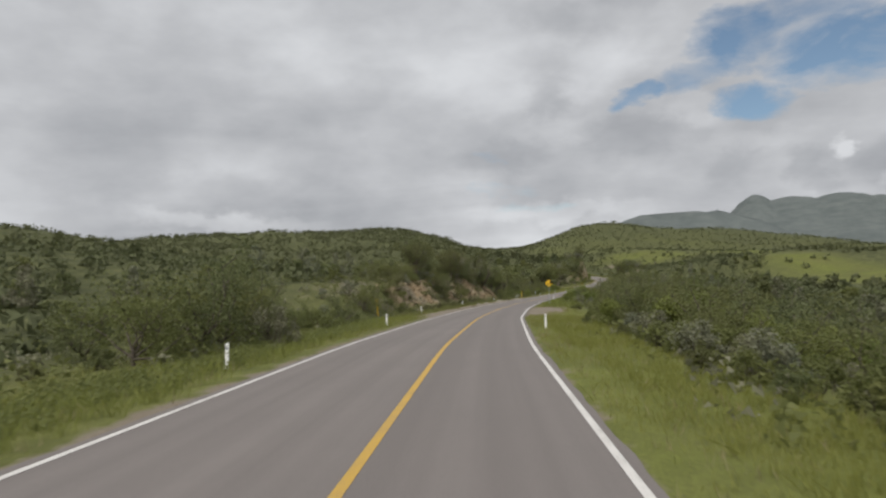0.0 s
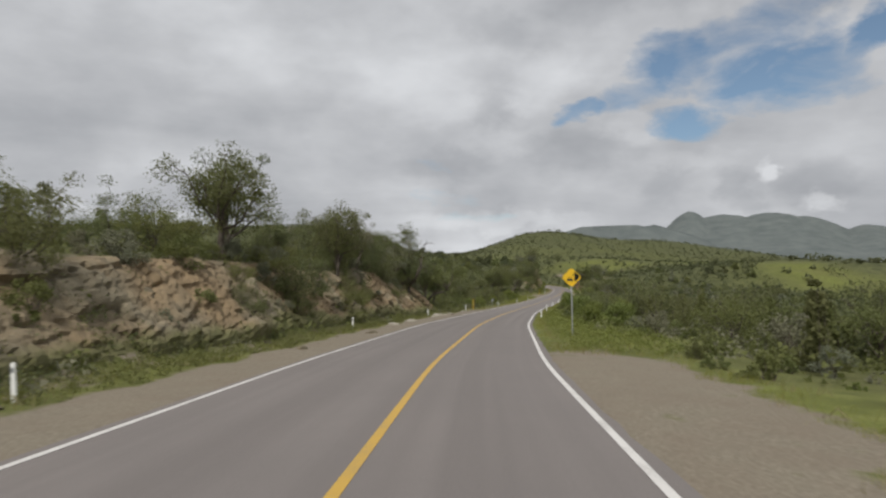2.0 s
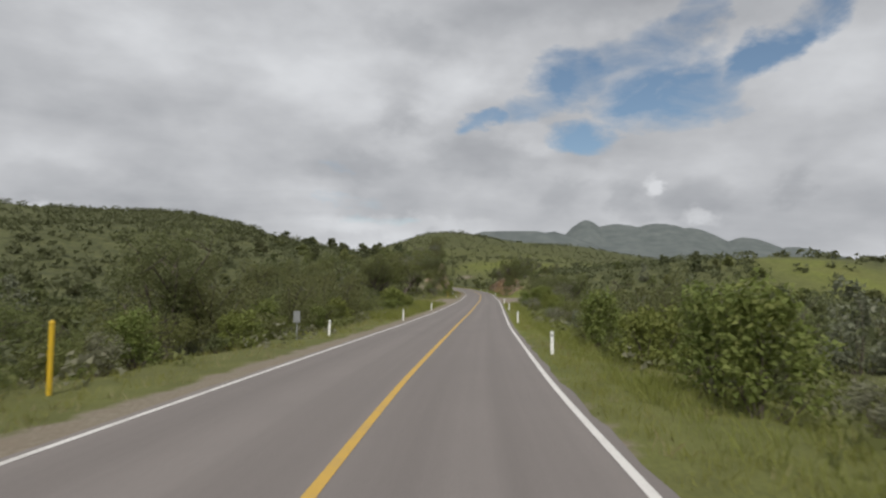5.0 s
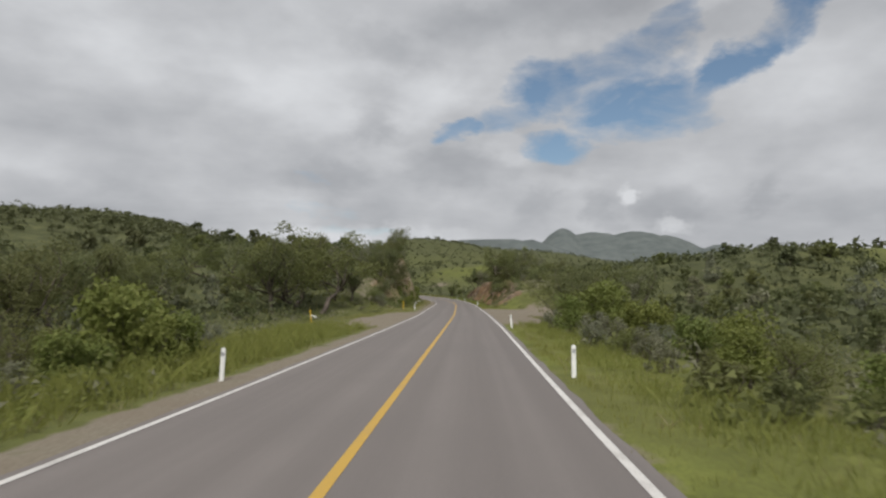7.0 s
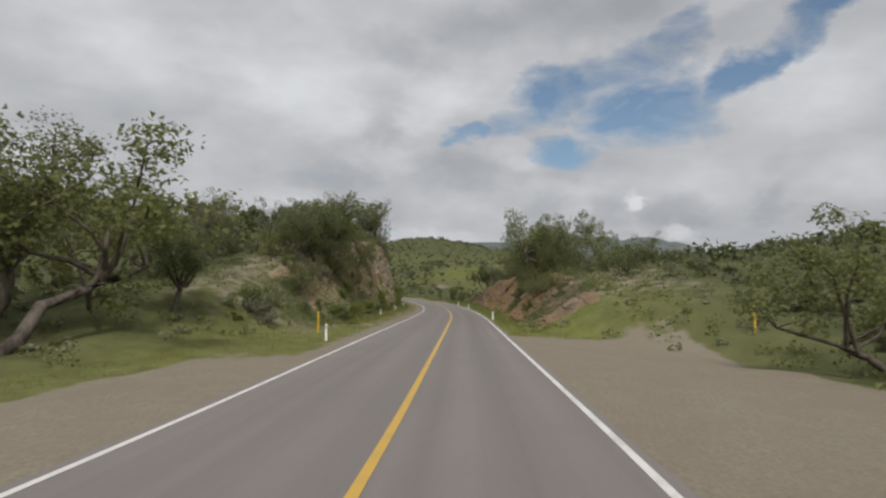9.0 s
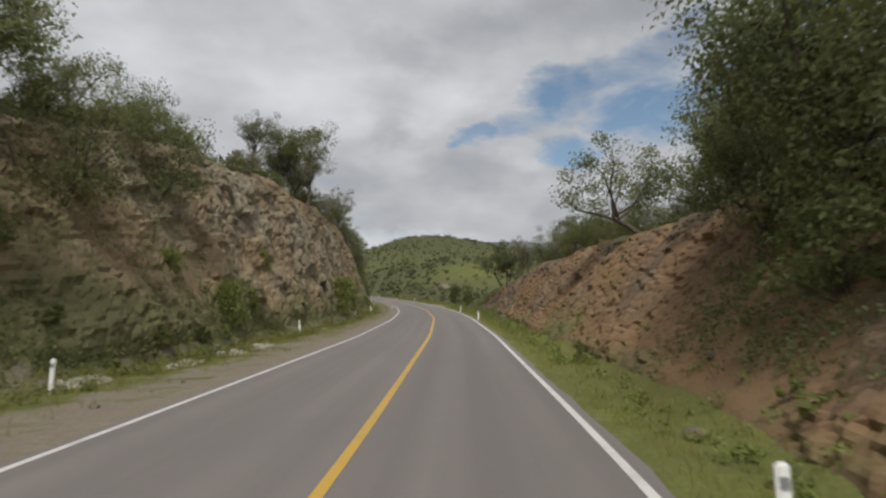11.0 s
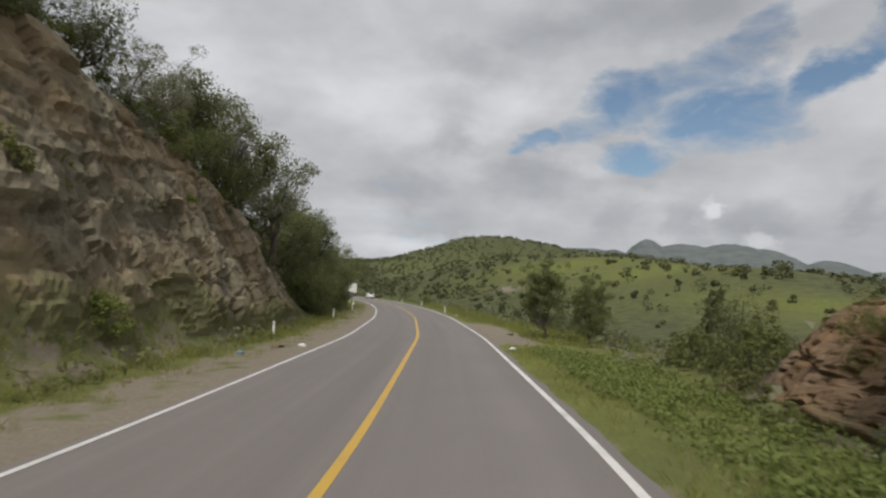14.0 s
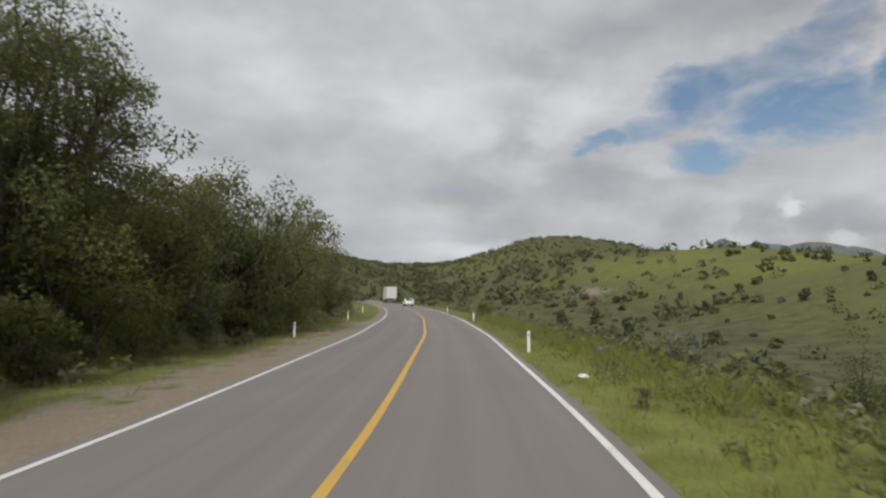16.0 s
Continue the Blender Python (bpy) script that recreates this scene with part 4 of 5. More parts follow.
thicken(["spire", "thicket", "bush"], 92, 150, 13, 24, 44, 0.75, 1.05, 1.8)
thicken(["bush", "bright", "bush", "thicket"], 108, 232, 6.3, 11.5, 104, 0.5, 0.85, 1.5)
thicken(["thicket", "bright", "bush"], 205, 234, 9, 13, 14, 0.6, 0.8, 1.7)
thicken(["bush", "bush", "thicket"], 9, 42, 7.4, 10, 34, 0.5, 0.75, 1.3)
thicken(["mid"], 100, 226, 14, 40, 52, 0.65, 0.9, 2.4)
thicken(["mid"], 230, 280, 19, 44, 22, 0.7, 1.05, 2.6)
thicken(["bush", "thicket", "low"], 284, 350, 9.6, 20, 44, 0.55, 0.8, 1.5)
thicken(["open", "bush", "bush"], 325, 385, 11, 26, 26, 0.5, 0.8, 2.0)
thicken(["thicket", "bush"], 322, 346, 9.6, 13, 14, 0.55, 0.8, 1.5)
thicken(["low", "bush", "spire", "low"], 388, 425, 14, 34, 44, 0.45, 0.75, 2.0)
thicken(["spire", "bush"], 384, 396, 11.5, 14, 4, 0.5, 0.7, 1.6)
thicken(["low", "bush", "low"], 412, 520, 9, 20, 60, 0.5, 0.9, 1.4)
thicken(["low", "low", "bright", "rust"], 296, 405, -11, -8.4, 34, 0.35, 0.7, 1.2)
thicken(["thicket", "bush", "bush"], 112, 165, 8.2, 12, 22, 0.6, 0.85, 1.6)
thicken(["low", "low", "rust"], 285, 375, 5.0, 7, 26, 0.3, 0.5, 1.2)
thicken(["thicket", "thicket", "bush"], 295, 309, 8.6, 11, 9, 0.65, 0.9, 1.5)
thicken(["bush", "bush", "rust", "thicket", "bush"], 288, 322, -14.0, -11, 34, 0.6, 1.0, 1.3)
thicken(["low", "bright", "low"], 288, 330, -10.6, -8.6, 26, 0.4, 0.8, 1.3)
thicken(["bush", "thicket", "bush"], 382, 418, -13.0, -11.4, 24, 0.7, 1.0, 1.3)
thicken(["bush", "rust", "bush"], 318, 384, -13.6, -12.6, 28, 0.55, 0.9, 1.5)
thicken(["bush", "thicket", "bush"], 78, 136, -13.6, -11.8, 30, 0.55, 0.85, 1.4)
thicken(["bush", "thicket", "bush"], 424, 456, -10.8, -9.0, 18, 0.75, 1.05, 1.3)
thicken(["bush", "low", "thicket", "low"], 392, 440, 12, 32, 34, 0.5, 0.85, 2.0)
thicken(["bush", "thicket", "bush", "low"], 54, 106, -12.6, -9.8, 34, 0.45, 0.75, 1.4)
# the middle distance
thicken(["far"], 30, 300, -90, -45, 90, 0.6, 0.95, 4.0)
thicken(["far"], 0, 300, 28, 70, 64, 0.8, 1.2, 4.0)
thicken(["far"], 300, 520, -70, -24, 60, 0.9, 1.5, 3.6)
thicken(["far"], 400, 560, 30, 170, 90, 0.5, 0.9, 5.0)

# woods on the hills, past counting
rng = np.random.default_rng(17)
site, size_, cols = [], [], []
n = 34000
s_ = rng.uniform(0, 1, n) ** 0.75 * 1500 - 20
o_ = rng.choice([-1, 1], n, p=[0.62, 0.38]) * (45 + 640 * rng.random(n) ** 1.5)
s_[:2600], o_[:2600] = rng.uniform(600, 1450, 2600), rng.uniform(-60, 60, 2600)
px_, py_ = plan(s_, o_)
thick = np.where(o_ > 0, 0.18 + 0.6 * np.maximum(smooth(0.0, -0.4, waves(px_, py_, 55.0, 3.0)), 0.8 * smooth(560, 760, s_) + 0.2 * smooth(950, 1150, s_)), 0.8)
keep = (0.5 * waves(px_, py_, 19.0, 5.0) + 0.45 * rng.normal(size=n) < thick - 0.35 * (o_ > 0)) & ((s_ > 520) | (np.abs(o_) > np.where(s_ > 400, 90, 62)) )
s_, o_ = s_[keep], o_[keep]
px_, py_ = plan(s_, o_)
pz_ = lie(s_, o_)
r_ = rng.uniform(1.1, 2.5, len(s_)) * np.where(o_ > 0, 0.85, 1.15)
v, f = leaves(rng, np.stack([px_, py_, pz_ + r_ * 0.5], -1), r_, 11, 0.85, 0.8, 0.6)
tagged(new("hill_scrub", mesh("hill_scrub", v, f, LEAF_FAR)), "scrubby dark green woods scattered over the hills", "woods", kind="stuff")

# bushes dotted over the green slope past the last bend
rng = np.random.default_rng(23)
s_, o_ = rng.uniform(405, 800, 4200), 34 + 330 * rng.random(4200) ** 1.1
px_, py_ = plan(s_, o_)
keep = waves(px_, py_, 24.0, 2.0) + 0.9 * rng.normal(size=4200) > 0.45
s_, o_ = s_[keep], o_[keep]
px_, py_ = plan(s_, o_)
r_ = 0.4 + 1.2 * rng.random(len(s_)) ** 1.6
v, f = leaves(rng, np.stack([px_, py_, lie(s_, o_) + r_ * 0.45], -1), r_, 22, 0.34, 0.85, 0.55)
tagged(new("slope_scrub", mesh("slope_scrub", v, f, LEAF_FAR)), "round dark green bushes dotted over the grassy slope", "bushes", kind="stuff")

# tangled undergrowth between the bushes
def undergrowth(name, o0, o1, count, r0, r1, per, leaf_size, leaf, text, seed, s1=520):
    rng = np.random.default_rng(seed)
    s_ = rng.uniform(4, s1, count)
    o_ = rng.uniform(o0, o1, count) * rng.choice([-1, 1], count)
    x, y = plan(s_, o_)
    foot = np.where(o_ < 0, np.interp(s_, LEFT[:, 0], LEFT[:, 1]), np.interp(s_, RIGHT[:, 0], RIGHT[:, 1]))
    rise = np.where(o_ < 0, np.interp(s_, LEFT[:, 0], LEFT[:, 2]), np.interp(s_, RIGHT[:, 0], RIGHT[:, 2]))
    depth = np.where(o_ < 0, np.interp(s_, LEFT[:, 0], LEFT[:, 3]), np.interp(s_, RIGHT[:, 0], RIGHT[:, 3]))
    on_face = (rise > 2) & (np.abs(o_) > foot) & (np.abs(o_) < foot + depth * 0.9)
    keep = (np.abs(o_) > foot - 1.2) & (~on_face | (rng.random(count) < np.where(rise > 6, 0.14, 0.3))) & (waves(x, y, 5.0, seed) + 0.8 * rng.normal(size=count) > -0.3)
    keep &= ~((s_ > 395) & (o_ > 0) & (o_ > 30))
    s_, o_, x, y = s_[keep], o_[keep], x[keep], y[keep]
    r_ = rng.uniform(r0, r1, len(s_))
    v, f = leaves(rng, np.stack([x, y, lie(s_, o_) + r_ * 0.35], -1), r_, per, leaf_size, 0.75, 0.5)
    tagged(new(name, mesh(name, v, f, leaf)), text, "undergrowth", kind="stuff")


undergrowth("undergrowth", 5.6, 24, 6400, 0.35, 0.95, 16, 0.14, LEAF_BUSH, "tangled green undergrowth between the bushes", 31)
undergrowth("undergrowth", 5.6, 24, 3000, 0.3, 0.8, 15, 0.14, LEAF_GREY, "greyish weeds between the bushes", 32)
undergrowth("undergrowth", 18, 66, 9500, 0.8, 1.9, 9, 0.45, LEAF_FAR, "dark undergrowth among the scrub", 33)

# grass and weeds beside the road
def grass(name, s0, s1, o0, o1, tufts, height, material, text, seed, thin=None):
    rng = np.random.default_rng(seed)
    s_, o_ = rng.uniform(s0, s1, tufts), o0 + (o1 - o0) * rng.random(tufts) ** 1.2
    x, y = plan(s_, o_)
    keep = waves(x, y, 2.6, seed) + 0.7 * rng.normal(size=tufts) > -0.25
    for a, b, c, d in ((55, 66, 0, 5.6), (63, 79, 0, 7.2), (230, 256, 0, 7.4), (250, 274, 0, 13), (229, 262, -8.7, 0), (395, 416, 0, 6), (56, 144, -6.9, 0), (286, 466, -5.2, 0)):
        keep &= ~((s_ > a) & (s_ < b) & (o_ > c) & (o_ < d))
    s_, o_, x, y = s_[keep], o_[keep], x[keep], y[keep]
    z = lie(s_, o_)
    blades = 9
    n = len(s_) * blades
    c = np.repeat(np.stack([x, y, z - 0.02], -1), blades, 0) + rng.normal(size=(n, 3)) * [0.14, 0.14, 0]
    h = height * (0.4 + rng.random(n) ** 1.5 * 1.1)
    w = rng.uniform(0, 6.283, n)
    a = np.stack([np.cos(w), np.sin(w), 0 * w], -1)
    bend = np.stack([-np.sin(w), np.cos(w), 0 * w], -1) * (rng.normal(size=n) * 0.45 * h)[:, None]
    wide = (0.005 + 0.018 * height * rng.random(n))[:, None]
    up = np.array([0, 0, 1.0])
    v = np.stack([c - a * wide, c + a * wide, c + a * wide * 0.5 + bend * 0.5 + up * h[:, None] * 0.6, c + bend + up * h[:, None]], 1).reshape(-1, 3)
    tagged(new(name, mesh(name, v, np.arange(4 * n).reshape(-1, 4), material)), text, "grass", kind="stuff")


grass("verge_grass", 6, 480, 3.95, 8.6, 24000, 0.16, GRASS, "green and yellowish grass on the verge", 3)
grass("verge_grass", 6, 480, -12, -5.2, 13000, 0.2, GRASS, "green grass and weeds on the verge", 4)
grass("dry_grass", 6, 480, -10, -4.6, 4000, 0.2, STRAW, "dry straw-coloured grass on the sandy verge", 5)
grass("dry_grass", 6, 480, 4.0, 9, 3500, 0.2, STRAW, "dry straw-coloured grass on the verge", 6)


def rank_growth(name, s0, s1, o0, o1, tufts, height, material, text, seed):
    grass(name, s0, s1, o0, o1, tufts, height, material, text, seed)


rank_growth("tall_weeds", 184, 228, -9.5, -5.0, 3400, 0.5, GRASS, "tall yellow-green weeds crowding the verge", 41)
rank_growth("tall_weeds", 112, 234, 5.0, 7.8, 5200, 0.3, GRASS, "clumpy yellow-green weeds between the verge and the bushes", 42)
rank_growth("tall_weeds", 6, 52, 5.0, 8.6, 2600, 0.26, GRASS, "clumpy yellow-green weeds between the verge and the bushes", 43)
rank_growth("tall_weeds", 6, 56, -9.0, -5.0, 2800, 0.3, GRASS, "rough green weeds between the verge and the bushes", 44)
rank_growth("tall_weeds", 286, 424, -9.0, -6.8, 3600, 0.3, GRASS, "thin weeds along the foot of the rock cut", 45)
rank_growth("tall_weeds", 396, 480, 5.6, 9.5, 3600, 0.36, GRASS, "fresh green weeds on the road's shoulder", 46)


def weeds(s0, s1, o0, o1, count, r0, r1, leaf, text, seed):
    """Knee-high broad-leaved weeds in uneven patches."""
    rng = np.random.default_rng(seed)
    s_, o_ = rng.uniform(s0, s1, count), rng.uniform(o0, o1, count)
    x, y = plan(s_, o_)
    keep = waves(x, y, 2.2, seed) + 0.7 * rng.normal(size=count) > -0.4
    s_, o_, x, y = s_[keep], o_[keep], x[keep], y[keep]
    r_ = rng.uniform(r0, r1, len(s_))
    v, f = leaves(rng, np.stack([x, y, lie(s_, o_) + r_ * 0.3], -1), r_, 18, 0.055, 0.8, 0.4)
    tagged(new("weeds", mesh("weeds", v, f, leaf)), text, "weeds", kind="stuff")


weeds(8, 44, -9.5, -5.8, 900, 0.2, 0.5, LEAF_BUSH, "knee-high green weeds below the road edge", 51)
weeds(80, 132, 4.6, 9.5, 1500, 0.2, 0.5, LEAF_BRIGHT, "rank green weeds on the verge", 52)
weeds(350, 392, 4.6, 8.4, 1900, 0.15, 0.42, LEAF_BRIGHT, "fresh green weeds below the bank", 54)
weeds(50, 138, -12.8, -9.2, 2600, 0.2, 0.5, LEAF_OAK, "dark brush over the low rock bank", 64)
weeds(60, 140, -11.5, -7.2, 2600, 0.15, 0.45, LEAF_BUSH, "green weeds creeping up the bank", 55)
weeds(286, 412, -10, -6.8, 1500, 0.15, 0.4, LEAF_BUSH, "green weeds at the foot of the rock cut", 56)
weeds(283, 307, 6.2, 10.5, 1800, 0.22, 0.55, LEAF_OAK, "dark brush under the trees on the bank", 65)
weeds(280, 328, -13.4, -8.8, 3200, 0.25, 0.6, LEAF_BUSH, "green brush creeping over the start of the rock cut", 62)
weeds(292, 326, -14, -11, 1100, 0.3, 0.65, LEAF_RUST, "brownish brush along the top of the rock cut", 63)
weeds(292, 406, -15, -12.4, 1000, 0.3, 0.6, LEAF_OAK, "dark shrubs along the crest of the rock cut", 60)
weeds(284, 385, 9.0, 12.5, 900, 0.25, 0.55, LEAF_BUSH, "scrubby growth along the top of the bank", 61)
weeds(278, 360, 4.4, 7.0, 700, 0.12, 0.3, LEAF_BRIGHT, "fresh green weeds along the bank", 57)
weeds(419, 480, 5.0, 10, 1000, 0.15, 0.4, LEAF_BUSH, "green weeds on the verge", 58)
weeds(186, 228, -9.5, -5.2, 900, 0.2, 0.45, LEAF_BRIGHT, "yellow-green weeds crowding the verge", 59)


def yucca(s, off, scale):
    """A rosette of stiff pale blades with a skirt of dead ones."""
    rng = np.random.default_rng(55)
    pieces = {"leaves": [], "dead_leaves": []}
    for k in range(90):
        w, up = rng.uniform(0, 6.283), rng.uniform(-0.9, 1.2)
        d = np.array([np.cos(w) * np.cos(up), np.sin(w) * np.cos(up), np.sin(up)])
        a = np.cross(d, [0, 0, 1.0])
        a /= np.linalg.norm(a) + 1e-9
        base, n = np.array([0, 0, 0.75]), rng.uniform(0.5, 0.75)
        mid_, tip = base + d * n * 0.5, base + d * n + np.array([0, 0, -0.12 * n])
        v = np.array([base - a * 0.02, base + a * 0.02, mid_ + a * 0.022, tip, tip, mid_ - a * 0.022])
        pieces["leaves" if up > -0.1 else "dead_leaves"].append((v, np.array([[0, 1, 2, 5], [5, 2, 3, 4]])))
    thing = new("yucca")
    v, f = tube(np.array([[0, 0, -0.2], [0, 0, 0.4], [0, 0, 0.85]]), np.array([0.12, 0.1, 0.08]), 8)
    part("trunk", mesh("trunk", v, f, BARK, True), BARK, thing)
    for name, m_ in (("leaves", LEAF_GREY), ("dead_leaves", STRAW)):
        part(name, mesh(name, *joined(pieces[name]), m_), m_, thing, "stiff grey-green blades" if name == "leaves" else "hanging dry blades")
    thing.matrix_basis = Matrix.LocRotScale(spot_on(s, off), None, (scale, scale, scale))
    return tagged(thing, "pale spiky yucca on the rocky bank", "yucca")


yucca(112, -10.6, 1.3)

# ---- rock cuts ----


def chance(*cells):
    """An even spread of values from 0 to 1, one for each cell."""
    v = sum(c * k for c, k in zip(cells, (12.9898, 78.233, 37.719)))
    return np.mod(np.sin(v) * 43758.5453, 1.0)


def jointed(a, b, long, tall, seed):
    """Blocks of bedded rock, split by joints: how far each stands out, its tilt, the open cracks, and a tone of its own."""
    row = np.floor(b / tall)
    height = b / tall - row
    width = a / long * (0.7 + 0.8 * chance(row, seed)) + 9 * chance(row, seed + 3)
    col = np.floor(width)
    across = width - col
    fall = (chance(row, col, seed) - 0.5) * (across - 0.5) * 1.3 + (chance(col, row, seed + 5) - 0.7) * (height - 0.5)
    crack = smooth(0.07, 0.0, np.minimum(across, 1 - across) * long) + smooth(0.06, 0.0, np.minimum(height, 1 - height) * tall)
    tone = chance(row, col, seed + 8)
    return tone + 0.55 * fall - 0.35 * np.minimum(crack, 1), tone


def rock_face(name, left, s0, s1, material, seed, text, step=0.15, rows=74, blocky=1.0):
    """The broken face of a road cut, blocky and fissured, laid on the cut slope."""
    rng = np.random.default_rng(int(seed))
    sgn, table = (-1, LEFT) if left else (1, RIGHT)
    s_ = np.arange(s0, s1, step)
    u = np.linspace(-0.02, 1.0, rows)
    ss, uu = np.meshgrid(s_, u, indexing="ij")
    foot, depth = np.interp(ss, table[:, 0], table[:, 1]), np.interp(ss, table[:, 0], table[:, 3])
    x, y = plan(ss, sgn * (foot + uu * depth))
    off = sgn * (foot + 0.3 * waves(x, y, 6.0, 2.0) + uu * depth)
    x, y = plan(ss, off)
    z = lie(ss, off)
    h = along(RH, ss)
    fade = smooth(s0, s0 + 6, ss) * smooth(s1, s1 - 6, ss) * smooth(*((0.0, 0.2) if left else (-0.02, 0.12)), uu) * smooth(1.0, 0.88, uu)
    a = ss + 0.35 * waves(ss, z, 1.9, seed) + 0.28 * z + 0.12 * waves(ss, z, 0.7, seed + 1)
    b = z + 0.3 * waves(ss, z, 2.6, seed + 2) - 0.16 * ss + 0.1 * waves(ss, z, 0.8, seed + 3)
    big, tone = jointed(a, b, 2.3 * blocky, 1.5 * blocky, seed)
    mid_, tone2 = jointed(a * 0.97 + 0.2 * b, b, 1.05 * blocky, 0.62 * blocky, seed + 1)
    small, tone3 = jointed(a, b * 1.02 + 0.1 * a, 0.42 * blocky, 0.27 * blocky, seed + 2)
    loose = 0.75 * waves(ss, z * 1.4, 3.4, seed) + 0.5 * waves(ss, z * 1.4, 1.3, seed + 4)
    if left and s0 > 200:
        bare = 0.8 + 0.5 * smooth(382, 394, ss) - 0.8 * smooth(324, 306, ss) * smooth(0.95, 0.75, uu) - 0.35 * smooth(0.3, 0.1, uu)
        bare = bare - 0.45 * smooth(362, 368, ss) * smooth(386, 380, ss)
    elif left:
        bare = 0.45 + 0.0 * ss
    else:
        bare = 0.42 + 0.3 * smooth(296, 290, ss) + 0.5 * smooth(343, 346, ss)
    bare = np.clip(bare + 0.55 * loose, 0, 1)
    coarse = smooth(-0.2, 0.5, waves(ss, z * 1.3, 5.5, seed + 11))
    proud = 1.0 if left else 0.72
    out = proud * (bare * (0.75 * big * (0.55 + 0.45 * coarse) + (0.3 - 0.12 * coarse) * mid_ + 0.04 * small) + (1 - bare) * (0.12 * small + 0.15 * mid_ + 0.16 * big))
    out = out + 0.32 * waves(ss, z * 1.2, 4.5, seed + 6) + 0.04 * waves(ss, z, 0.6, seed + 7) + 0.012 * waves(ss, z, 0.25, seed + 9) + rng.normal(size=ss.shape) * 0.006
    out = np.maximum(out + 0.05, 0.04) * fade - 0.15 * (1 - fade)
    nx, ny, nz = -sgn * np.cos(h) * 0.9, sgn * np.sin(h) * 0.9, 0.35
    v = np.stack([x + nx * out, y + ny * out, z + nz * out], -1).reshape(-1, 3)
    f = sheet(len(s_), len(u))
    me = mesh(name, v, f if left else f[:, ::-1], material)
    moss = smooth(0.45, 0.05, uu) * ((0.9 if s1 < 200 else 0.75) if left else 0.4) + 0.25 * waves(x, y, 4.0, seed)
    if left and s1 > 200:
        moss = moss + 0.35 * smooth(324, 306, ss) * smooth(0.95, 0.7, uu)
    attribute(me, "moss", moss)
    attribute(me, "earth", 1 - bare)
    attribute(me, "tone", (0.5 * tone + 0.4 * tone2 + 0.1 * tone3) * bare + 0.5 * (1 - bare))
    return tagged(new(name, me), text, "rock face", kind="structure")


rock_face("rock_cut", True, 66, 136, ROCK, 1.0, "low weedy broken rock bank beside the road", 0.15, 44, 0.8)
rock_face("rock_cut", True, 284, 422, ROCK, 5.0, "tall fissured tan and ochre rock cut above the road")
rock_face("rock_cut", False, 278, 388, ROCK_RED, 9.0, "brown broken rock bank with reddish earth", 0.12, 62, 0.85)

# ---- road furniture ----


def post():
    thing = new("delineator_post")
    bm = box(bmesh.new(), -0.055, -0.03, -0.2, 0.055, 0.03, 0.8, 0.02)
    part("post", bm, POST_WHITE, thing)
    part("reflector", box(bmesh.new(), -0.035, -0.036, 0.6, 0.035, -0.031, 0.7), STEEL, thing, "small grey reflector")
    return tagged(thing, "white plastic delineator post on the road verge", "post", "delineator posts along the road")


first = None
posts = [(18.8, -6.2), (40.8, -5.4), (68, -7.9), (97.6, -8.5), (121.5, -7.8), (145, -7.6), (167, -6.0), (182, -4.4), (203.5, -4.5), (269.5, -5.4), (306, -7.6), (329, -7.8),
         (353, -7.6), (377.5, -7.6), (399.5, -7.4), (422.8, -7.2), (449, -6.8), (473, -6.8), (497, -6.8), (37.2, 4.6), (115, 4.2), (137, 4.26), (158, 4.2), (180.4, 4.1), (204, 4.07),
         (224.5, 3.95), (297.3, 3.9), (344.8, 3.8), (368, 3.85), (439.4, 4.2), (470.5, 4.3), (500, 4.3)]
for s, off in posts:
    m = Matrix.Translation(spot_on(s, off)) @ Euler((toss.uniform(-0.05, 0.05), toss.uniform(-0.07, 0.07), -float(along(RH, s)))).to_matrix().to_4x4()
    if first is None:
        first = post()
        first.matrix_basis = m
    else:
        copy_thing(first, m)


def marker(s, off, height=1.5, lean=0.0):
    thing = new("marker_post")
    bm = bmesh.new()
    bmesh.ops.create_cone(bm, cap_ends=True, segments=12, radius1=0.055, radius2=0.055, depth=height + 0.3, matrix=Matrix.Translation((0, 0, height / 2 - 0.15)))
    part("post", bm, POST_YELLOW, thing)
    bm = bmesh.new()
    bmesh.ops.create_uvsphere(bm, u_segments=12, v_segments=6, radius=0.06, matrix=Matrix.Translation((0, 0, height)))
    part("cap", bm, POST_YELLOW, thing)
    thing.matrix_basis = Matrix.Translation(spot_on(s, off)) @ Euler((0, lean, 0)).to_matrix().to_4x4()
    return tagged(thing, "slim yellow marker post standing in the grass", "marker post", "yellow marker posts")


for s, off, hgt, lean in ((58.3, -10.2, 1.8, -0.05), (149, -7.2, 1.5, 0.0), (242.6, -12.6, 1.1, -0.12), (277, -7.6, 1.2, 0.0), (271.9, 15.8, 1.3, 0.0)):
    marker(s, off, hgt, lean)


